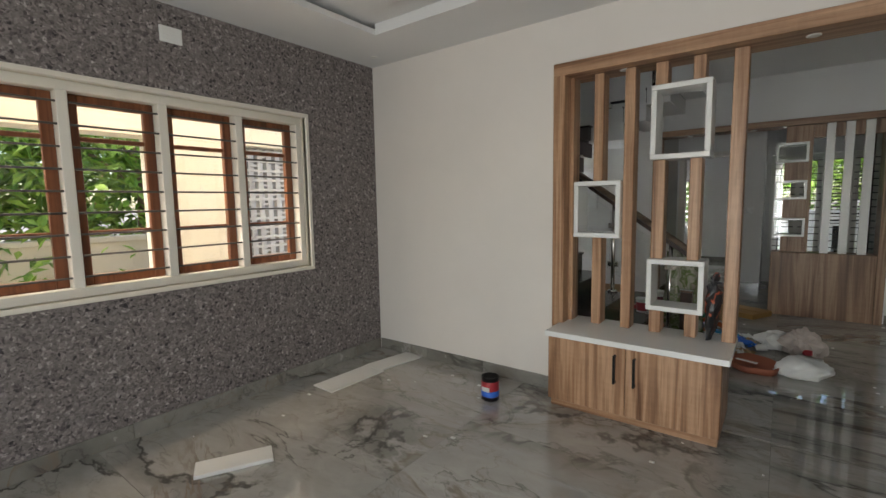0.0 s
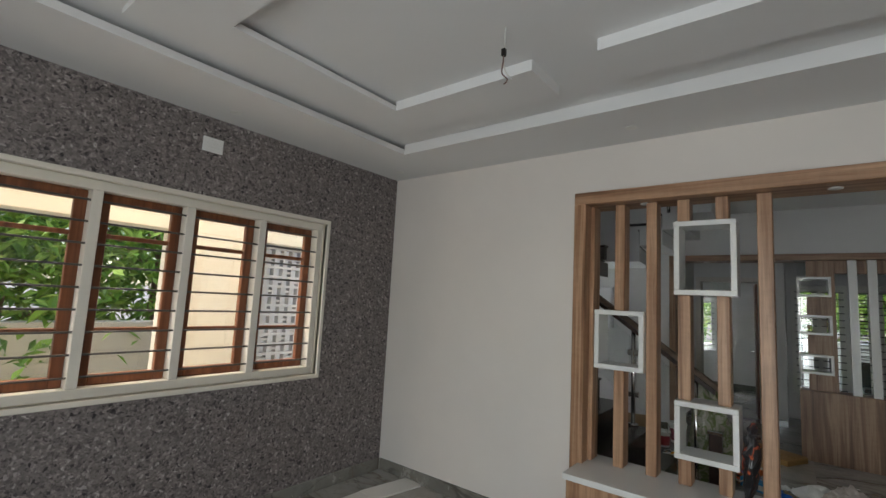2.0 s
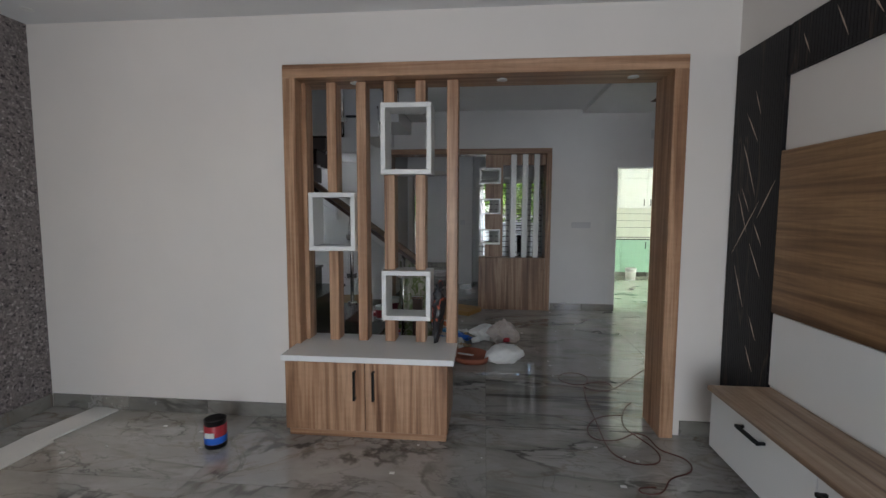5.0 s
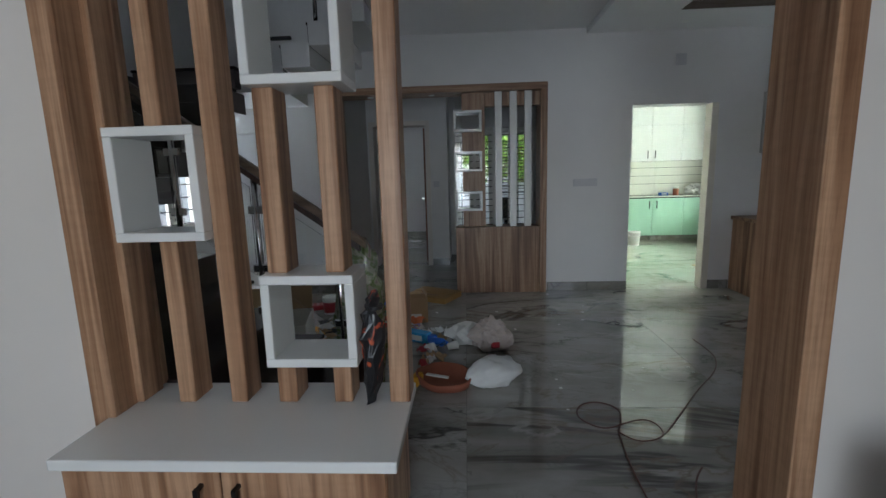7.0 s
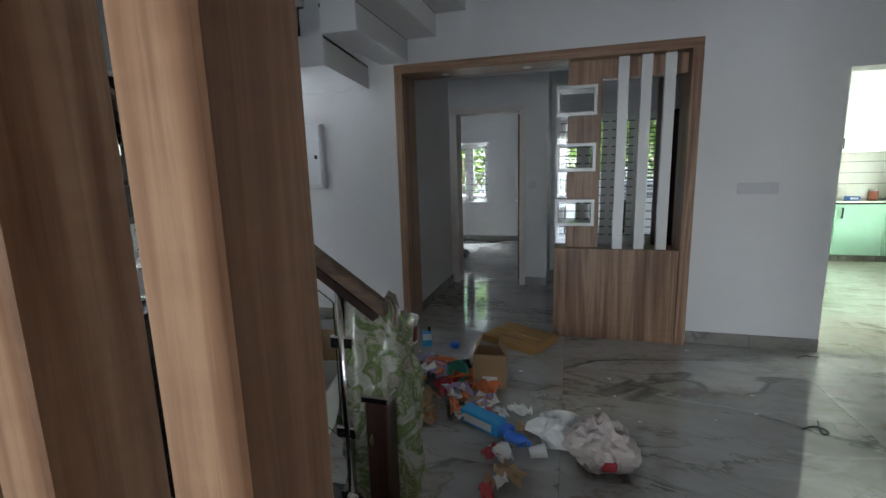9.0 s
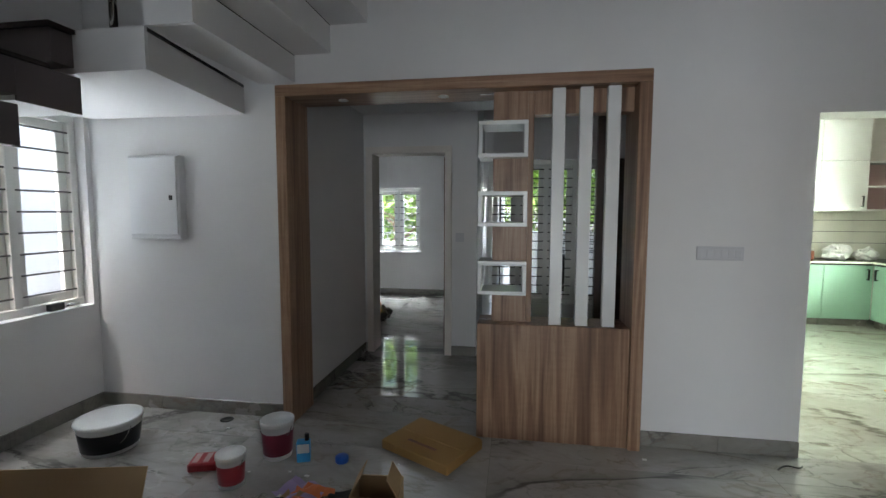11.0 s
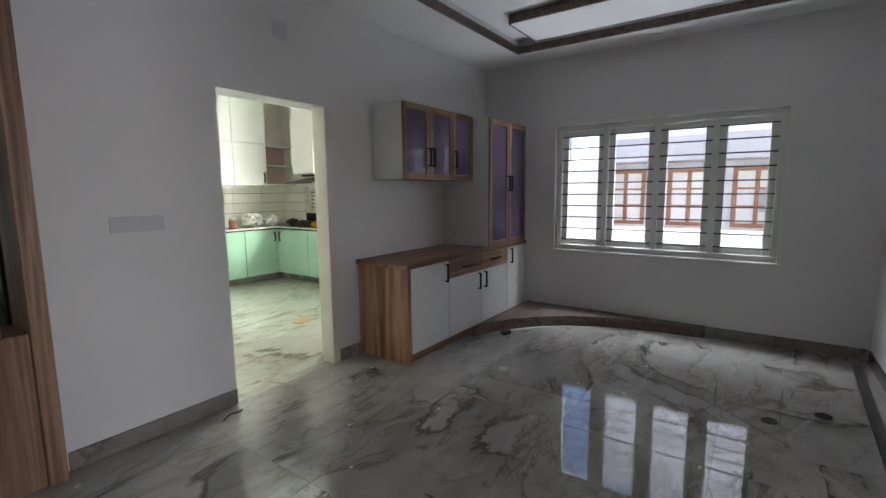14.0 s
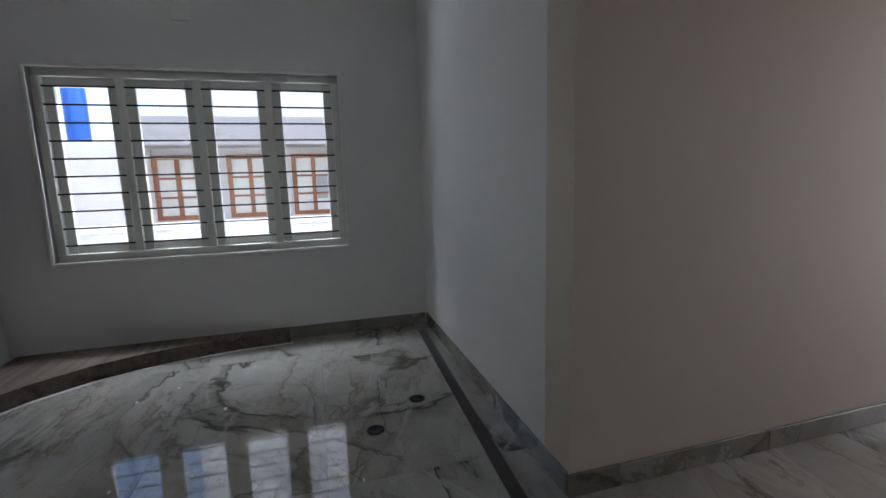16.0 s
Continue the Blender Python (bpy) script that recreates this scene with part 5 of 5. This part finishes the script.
part("edge_strip", prism([(x - 0.03, y - 0.025) for x, y in CURVE[2:]] + [(x - 0.014, y - 0.011) for x, y in CURVE[:1:-1]], 0.0, 0.006), M['gloss'], plat, "thin white edge strip")
inlay = solid("floor_inlay", rbox(-1.09, 1.09, -0.032, 0.032, 0.0, 0.003, 0.0), M['strip'])
inlay.matrix_world = pose(3.91, 3.285, 0.0, 0, 0, -2.6)
tagged(inlay, "long dark tile strip let into the floor", "floor strip")
sp = thing("spirit_level_case", "small black object on the floor by the sideboard", "tool", at=pose(4.15, 5.94, 0, 0, 0, -30))
part("case", rbox(-0.05, 0.05, -0.03, 0.03, 0, 0.035, 0.008), M['black'], sp)
board("paper_scrap", pose(3.35, 5.55, 0.0, 0, 0, 25), 0.10, 0.07, 0.004, M['paper'], "scrap of paper on the marble floor", "paper")

# ---- kitchen ----
def unit(name, x0, x1, y0, y1, z0, z1, material, label, face, handle=None, kick=True):
    """A cabinet unit; face is 'y' (front at y0) or 'x' (front at x0)."""
    c = thing(name, label, "kitchen cabinet", "kitchen cabinets")
    if face == 'y':
        part("body", rbox(x0, x1 - 0.002, y0 + 0.021, y1, z0, z1, 0.002), material, c)
        d = part("door", rbox(x0 + 0.002, x1 - 0.004, y0, y0 + 0.020, z0, z1, 0.003), material, c)
        if handle:
            bar_handle(d, (handle, y0 - 0.001, z1 - 0.12 if z0 < 1 else z0 + 0.13), 0.13)
    else:
        part("body", rbox(x0 + 0.021, x1, y0, y1 - 0.002, z0, z1, 0.002), material, c)
        d = part("door", rbox(x0, x0 + 0.020, y0 + 0.002, y1 - 0.004, z0, z1, 0.003), material, c)
        if handle:
            bar_handle(d, (x0 - 0.001, handle, z1 - 0.12 if z0 < 1 else z0 + 0.13), 0.13, True, (-1, 0, 0))
    if kick and z0 < 1:
        if face == 'y':
            part("kick_board", rbox(x0, x1 - 0.002, y0 + 0.05, y1, 0.0, z0 - 0.001, 0.002), M['skirt'], c)
        else:
            part("kick_board", rbox(x0 + 0.05, x1, y0, y1 - 0.002, 0.0, z0 - 0.001, 0.002), M['skirt'], c)


XK, YK = 4.73, 10.46
e = [1.82, 2.40, 2.98, 3.57, 4.15, XK]
for i, (a, b) in enumerate(zip(e, e[1:])):
    unit("base_unit", a, b, YK, 10.985, 0.10, 0.82, M['mint'], "mint green kitchen base unit", 'y', b - 0.07 if i % 2 == 0 else a + 0.07)
    unit("wall_unit", a, b, 10.65, 10.985, 1.53, 2.20, M['gloss'], "glossy white kitchen wall unit", 'y', b - 0.07 if i % 2 == 0 else a + 0.07)
    unit("loft_unit", a, b, 10.65, 10.985, 2.203, 2.985, M['gloss'], "glossy white loft unit up to the ceiling", 'y', None)
e = [7.30, 7.90, 8.50, 9.10, 9.70, YK]
for i, (a, b) in enumerate(zip(e, e[1:])):
    unit("base_unit", XK, 5.285, a, b, 0.10, 0.82, M['mint'], "mint green kitchen base unit", 'x', b - 0.08 if i % 2 == 0 else a + 0.08)
unit("wall_unit", 4.95, 5.285, 9.75, 10.30, 1.702, 2.985, M['gloss'], "tall glossy white kitchen wall unit", 'x', None)
unit("loft_unit", 4.95, 5.285, 8.30, 9.748, 2.20, 2.985, M['gloss'], "glossy white loft unit up to the ceiling", 'x', None)
wt = thing("kitchen_worktop", "dark granite worktop with a pale edge", "worktop")
part("slab", rbox(1.81, 5.295, YK - 0.025, 10.99, 0.822, 0.865, 0.004), M['granite'], wt)
part("slab", rbox(XK - 0.025, 5.295, 7.28, YK - 0.026, 0.822, 0.865, 0.004), M['granite'], wt)
part("edge", rbox(1.81, XK - 0.026, YK - 0.031, YK - 0.0255, 0.845, 0.868, 0.001), M['tile'], wt)
part("edge", rbox(XK - 0.031, XK - 0.0255, 7.28, YK - 0.032, 0.845, 0.868, 0.001), M['tile'], wt)
ns = thing("corner_shelf", "pink corner shelf niche between white units", "shelf")
part("back", rbox(4.735, 5.28, 10.95, 10.984, 1.535, 2.19, 0), M['pink'], ns)
for zz in (1.535, 1.85, 2.17):
    part("shelf", rbox(4.735, 5.28, 10.655, 10.949, zz, zz + 0.02, 0.002), M['gloss'], ns)
ho = thing("cooker_hood", "black angled cooker hood with a glass visor", "cooker hood")
part("chimney", rbox(5.0, 5.284, 9.78, 10.12, 1.668, 1.70, 0.003), M['iron'], ho)
bm = bmesh.new()
a = [bm.verts.new(p) for p in ((4.78, 9.60, 1.55), (4.78, 10.26, 1.55), (5.284, 10.26, 1.635), (5.284, 9.60, 1.635))]
b = [bm.verts.new(v4.co + Vector((0, 0, 0.03))) for v4 in a]
bm.faces.new(a[::-1])
bm.faces.new(b)
for i in range(4):
    bm.faces.new((a[i], a[(i + 1) % 4], b[(i + 1) % 4], b[i]))
part("visor", bm, M['black'], ho)
bs = thing("backsplash", "cream wall tiles with dark horizontal joints", "wall tiles", kind="structure")
for k, (z0, z1) in enumerate(((0.87, 1.08), (1.086, 1.24), (1.246, 1.40), (1.406, 1.528))):
    for i in range(7):
        part("wall_tile", rbox(1.81 + i * 0.497, 1.81 + (i + 1) * 0.497 - 0.002, 10.985, 10.997, z0, z1, 0.001), M['tile'], bs)
    for a, b in ((9.30, 9.72), (9.722, 10.43), (10.432, 10.98)):
        if a == 9.722 and z1 > 1.07:
            continue
        part("wall_tile", rbox(5.287, 5.298, a, b, z0, z1, 0.001), M['tile'], bs)
part("joint_backing", rbox(1.81, 5.29, 10.9972, 10.9995, 0.87, 1.528, 0), M['granite'], bs)
for a, b, z1 in ((9.30, 9.72, 1.528), (9.722, 10.43, 1.06), (10.432, 10.98, 1.528)):
    part("joint_backing", rbox(5.2982, 5.2995, a, b, 0.87, z1, 0), M['granite'], bs)

bucket("white_bucket", pose(3.05, 9.95, 0), 0.11, 0.24, M['bag_w'], "white bucket on the kitchen floor", M['paper'])
lump("shopping_bag", pose(4.45, 10.72, 0.866), (0.16, 0.11, 0.11), M['bag_w'], "white plastic bag on the kitchen worktop", "bag", 6, 0.4)
lump("shopping_bag", pose(4.80, 10.70, 0.866), (0.13, 0.10, 0.09), M['bag_w'], "white plastic bag on the kitchen worktop", "bag", 7, 0.4)
lump("dark_pouch", pose(5.02, 10.45, 0.866), (0.10, 0.09, 0.06), M['black'], "dark pouch on the kitchen worktop", "pouch", 5, 0.3)
lump("dark_pouch", pose(5.00, 10.10, 0.866), (0.09, 0.14, 0.05), M['black'], "dark cloth pouch on the kitchen worktop", "pouch", 12, 0.4)
lump("yellow_cloth", pose(5.0, 9.78, 0.866), (0.09, 0.10, 0.045), M['yellow'], "yellow cloth on the kitchen worktop", "cloth", 13, 0.4)
jar = thing("jar", "brown jar with a lid on the kitchen worktop", "jar", at=pose(4.10, 10.70, 0.866))
part("glass", lathe([(0.05, 0), (0.055, 0.01), (0.055, 0.11), (0.045, 0.125)], 18), M['brick'], jar, smooth=True)
part("lid", lathe([(0.048, 0.1255), (0.05, 0.127), (0.05, 0.15), (0.045, 0.153)], 18), M['paper'], jar, smooth=True)
bx = thing("blue_packet", "blue packet lying on the kitchen worktop", "packet", at=pose(3.85, 10.68, 0.866))
part("packet", rbox(-0.08, 0.08, -0.05, 0.05, 0, 0.05, 0.01), M['blue'], bx)
part("label", rbox(-0.05, 0.05, -0.0515, -0.0505, 0.012, 0.04, 0), M['paper'], bx)
board("cardboard_piece", pose(3.30, 8.02, 0, 0, 0, 15), 0.20, 0.12, 0.01, M['card_y'], "torn cardboard piece on the kitchen floor", "cardboard")
board("cardboard_piece", pose(3.95, 8.30, 0, 0, 0, 40), 0.20, 0.16, 0.01, M['paper'], "pale board piece on the kitchen floor", "cardboard")

# bedroom clutter by the door
lump("tool_sack", pose(-1.75, 9.75, 0), (0.16, 0.16, 0.12), M['black'], "dark tool sack on the bedroom floor", "sack", 14, 0.4)
lump("yellow_sack", pose(-1.78, 9.55, 0), (0.10, 0.09, 0.22), M['yellow'], "yellow sack standing on the bedroom floor", "sack", 15, 0.3)

# louvred screens and a dark bench on the porch beyond the foyer window
for x0, x1 in ((-0.12, 0.26), (0.56, 1.30)):
    lv = thing("louvre_screen", "dark slatted metal screen on the porch", "screen", "porch screens", at=pose(x0, 9.86, 0))
    part("upright", rbox(0, 0.02, 0, 0.03, -0.3, 1.95, 0), M['iron'], lv)
    part("upright", rbox(x1 - x0 - 0.02, x1 - x0, 0, 0.03, -0.3, 1.95, 0), M['iron'], lv)
    for k in range(17):
        part("slat", rbox(0.021, x1 - x0 - 0.021, 0.004, 0.024, 0.98 + 0.056 * k, 0.994 + 0.056 * k, 0), M['iron'], lv)
pb = thing("porch_stool", "dark blue-grey stool on the porch", "stool", at=pose(0.66, 9.95, 0))
part("seat", rbox(0, 0.26, 0, 0.35, 0.45, 0.52, 0.01), M['iron'], pb)
part("backrest", rbox(0, 0.26, 0.36, 0.40, 0.45, 0.92, 0.01), M['iron'], pb)
for x in (0.02, 0.20):
    for y in (0.02, 0.29):
        part("leg", rbox(x, x + 0.04, y, y + 0.04, -0.3, 0.449, 0), M['iron'], pb)


# ---- outside ----
gr = bmesh.new()
box(gr, -400, 400, -400, 400, -0.5, -0.35)
tagged(solid("ground", gr, M['asphalt']), "ground round the house, paled to reflect light indoors", "ground", kind="structure")


def garden_wall(name, x0, x1, y0, y1, z1, material, label):
    w = thing(name, label, "garden wall")
    part("wall", rbox(x0, x1, y0, y1, -0.35, z1 - 0.07, 0.004), material, w)
    part("coping", rbox(x0 - 0.04, x1 + 0.04, y0 - 0.04, y1 + 0.04, z1 - 0.069, z1, 0.008), material, w)


garden_wall("garden_wall", -7.2, -7.0, -12, 4.2, 1.08, M['plaster'], "cream plastered compound wall under trees")
garden_wall("garden_wall", -5.6, -5.4, 4.3, 6.84, 0.86, M['plaster_w'], "low white boundary wall in front of the garden")
garden_wall("garden_wall", -5.6, -5.4, 6.93, 11.0, 2.6, M['plaster_w'], "tall white boundary wall beside the stair window")
garden_wall("garden_wall", 7.2, 7.35, -2, 12, 0.86, M['plaster_w'], "white boundary wall outside the dining window")
garden_wall("garden_wall", -9.0, 6.0, 15.0, 15.2, 0.75, M['plaster_w'], "white garden wall behind the house")
garden_wall("garden_wall", -0.6, 4.0, 12.4, 12.55, 1.15, M['plaster_w'], "white garden wall beyond the foyer window")
porch = thing("porch", "cream porch with beam, pillar wall and pierced screen", "porch")
part("beam", rbox(-5.2, -4.9, -4.0, 3.9, 2.12, 2.75, 0.005), M['plaster'], porch)
part("pillar", rbox(-5.2, -4.9, 1.72, 2.62, -0.35, 2.119, 0.005), M['plaster'], porch)
lat = bmesh.new()
for i in range(10):
    y = 2.64 + i * 0.115
    box(lat, -5.10, -5.02, y, y + 0.028, 0.0, 2.11)
for i in range(19):
    zz = 0.05 + i * 0.112
    box(lat, -5.105, -5.015, 2.63, 3.72, zz, zz + 0.028)
for i in range(9):
    for j in range(18):
        if (i * 7 + j * 3) % 5 < 2:
            y, zz = 2.668 + i * 0.115, 0.078 + j * 0.112
            box(lat, -5.09, -5.03, y, y + 0.087, zz + 0.03, zz + 0.055)
part("pierced_screen", lat, M['plaster_g'], porch, "pierced lattice screen toned grey")
# screen and back wall coloured grey, putting shade into screen and holes
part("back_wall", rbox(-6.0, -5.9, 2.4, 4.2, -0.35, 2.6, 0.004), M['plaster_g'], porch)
mb = thing("meter_box", "blue meter box on the white boundary wall", "meter box", at=pose(-5.4, 7.66, 1.39))
part("box", rbox(0, 0.07, 0, 0.13, 0, 0.24, 0.006), M['cyan'], mb)
part("bracket", rbox(0, 0.05, 0.02, 0.11, -0.06, -0.002, 0.004), M['cream'], mb)


def tree(x, y, h, spread, seed, leaves=1500):
    t = thing("tree", "leafy garden tree with a tapered brown trunk", "tree", "garden trees", at=pose(x, y, -0.35))
    rr = random.Random(seed)
    bm = bmesh.new()
    tube(bm, (0, 0, 0), (0.1, 0.05, h * 0.5), 0.13, 0.09, 9)
    tips = []
    for i in range(7):
        a = i * 0.9 + rr.random()
        z0 = h * (0.22 + 0.06 * i)
        tip = (spread * 0.75 * math.cos(a), spread * 0.75 * math.sin(a), z0 + h * rr.uniform(0.1, 0.35))
        tube(bm, (0.05, 0.02, z0), tip, 0.05, 0.015, 6)
        tips.append(tip)
    part("trunk", bm, M['trunk'], t)
    vs, fs = [], []
    for i in range(leaves):
        tip = rr.choice(tips)
        p = Vector(tip) + Vector((rr.gauss(0, spread * 0.36), rr.gauss(0, spread * 0.36), rr.gauss(0, h * 0.15)))
        p.z = max(0.15, p.z)
        s = rr.uniform(0.06, 0.15)
        e = Euler((rr.uniform(-1, 1), rr.uniform(-1, 1), rr.uniform(0, 6.3))).to_matrix()
        k = len(vs)
        vs += [tuple(p + e @ Vector(q)) for q in ((-s, 0, 0), (0, -s * 0.38, s * 0.1), (s, 0, -s * 0.15), (0, s * 0.38, s * 0.1))]
        fs.append((k, k + 1, k + 2, k + 3))
    me = bpy.data.meshes.new("crown")
    me.from_pydata(vs, [], fs)
    me.materials.append(M['leaf'])
    c = new("crown", me)
    c.parent = t
    return t


for k, (x, y, h, s) in enumerate(((-8.6, -1.6, 4.2, 1.5), (-8.3, 0.9, 3.6, 1.3), (-9.0, 3.0, 4.6, 1.6), (-10.5, -0.4, 5.5, 2.0), (-10.8, 2.2, 5.2, 2.0), (-8.9, 5.0, 4.2, 1.5), (-9.4, 8.6, 3.8, 1.7), (-11, 5.2, 5, 1.8),
                                 (-3.4, 16.6, 4.2, 1.6), (-1.6, 17.0, 4.6, 1.7), (0.4, 16.4, 4.0, 1.5), (1.8, 17.2, 4.8, 1.8), (-5.0, 17.5, 5.0, 1.8), (3.6, 16.8, 4.4, 1.6))):
    tree(x, y, h, s, 30 + k, 3400)

# neighbouring house beyond the dining window
hs = thing("neighbour_house", "pale neighbouring house with brown framed windows", "house")
part("wall", rbox(10.0, 10.2, -6, 8.2, -0.35, 1.92, 0.0), M['plaster_w'], hs)
part("upper_wall", rbox(10.6, 10.8, -6, 6.58, 2.37, 5.5, 0.0), M['plaster_w'], hs)
part("ledge", rbox(9.4, 10.8, -6, 6.58, 1.921, 2.369, 0.01), M['plaster_g'], hs)
part("pier", rbox(9.4, 9.999, 6.6, 8.2, -0.35, 1.98, 0.01), M['plaster_w'], hs)
for y in (5.86, 4.72, 3.66, 2.5):
    w = part("window", rbox(9.93, 9.999, y, y + 0.74, 0.72, 0.79, 0.004), M['teak'], hs)
    for a, b in ((y, y + 0.075), (y + 0.665, y + 0.74), (y + 0.335, y + 0.405)):
        part("frame", rbox(9.93, 9.999, a, b, 0.791, 1.729, 0.004), M['teak'], w)
    part("frame", rbox(9.93, 9.999, y, y + 0.74, 1.73, 1.80, 0.004), M['teak'], w)
    for a, b in ((y + 0.0755, y + 0.3345), (y + 0.4055, y + 0.6645)):
        for zz in (1.08, 1.40):
            part("glazing_bar", rbox(9.945, 9.998, a, b, zz, zz + 0.035, 0.003), M['teak'], w)
        part("pane", rbox(9.97, 9.98, a, b, 0.791, 1.729, 0.0), M['frame'], w)
part("curtain", rbox(9.955, 9.968, 3.80, 3.99, 1.0, 1.40, 0.0), M['plaster_g'], hs)
tk = thing("water_drum", "tall blue plastic drum on the neighbouring pier", "drum", at=pose(9.72, 7.46, 1.981))
part("drum", lathe([(0.145, 0), (0.155, 0.02), (0.155, 0.80), (0.14, 0.88), (0.06, 0.90)], 20), M['blue'], tk, smooth=True)


# ---- marble tiles, laid last ----
def tiles(x0, x1, y0, y1, w, d, material, parent, px, py):
    """Rectangular tiles on a grid from (px, py), cut at the room's edges."""
    meshes = {}
    i0, i1 = math.floor((x0 - px) / w), math.ceil((x1 - px) / w)
    j0, j1 = math.floor((y0 - py) / d), math.ceil((y1 - py) / d)
    for i in range(i0, i1):
        for j in range(j0, j1):
            a, b = max(x0, px + i * w), min(x1, px + (i + 1) * w)
            c, e = max(y0, py + j * d), min(y1, py + (j + 1) * d)
            if b - a < 0.03 or e - c < 0.03:
                continue
            key = (round(b - a, 3), round(e - c, 3))
            if key not in meshes:
                g = 0.0011
                bm = rbox(g, b - a - g, g, e - c - g, -0.012, 0.0, 0.0)
                me = bpy.data.meshes.new("tile")
                bm.to_mesh(me)
                bm.free()
                me.materials.append(material)
                meshes[key] = me
            ob = new("tile", meshes[key])
            ob.location = (a, c, 0)
            ob.parent = parent


tiles(XL, XT, -2.4, YA, 1.6, 0.8, M['marble'], floor, -3.25, -0.13)
tiles(-1.36, 1.105, YA, YA2, 1.6, 0.8, M['marble'], floor, -3.25, -0.13)
tiles(XH, XP, YA2, YB, 1.6, 0.8, M['marble'], floor, -1.65, 3.27)
tiles(XP, XD, YE, YB, 1.6, 0.8, M['marble'], floor, -1.65, 3.27)
tiles(XT + 0.16, XP, 0, YA2, 1.6, 0.8, M['marble'], floor, -1.65, 3.27)
tiles(-1.49, 0.84, YB, YB2, 1.6, 0.8, M['marble'], floor, -1.65, 3.27)
tiles(-1.5, 1.6, YB2, 8.42, 1.6, 0.8, M['marble'], floor, -1.65, 3.27)
tiles(-0.30, 1.6, 8.42, 9.30, 1.6, 0.8, M['marble'], floor, -1.65, 3.27)
tiles(-3.2, -0.3, 8.42, 11.84, 1.6, 0.8, M['marble'], floor, -1.65, 3.27)
tiles(1.80, 5.3, YB2, 11.0, 1.6, 0.8, M['marble_w'], floor, 1.80, 7.0)
tiles(1.82, 2.735, YB, YB2, 1.6, 0.8, M['marble_w'], floor, 1.80, 6.5)
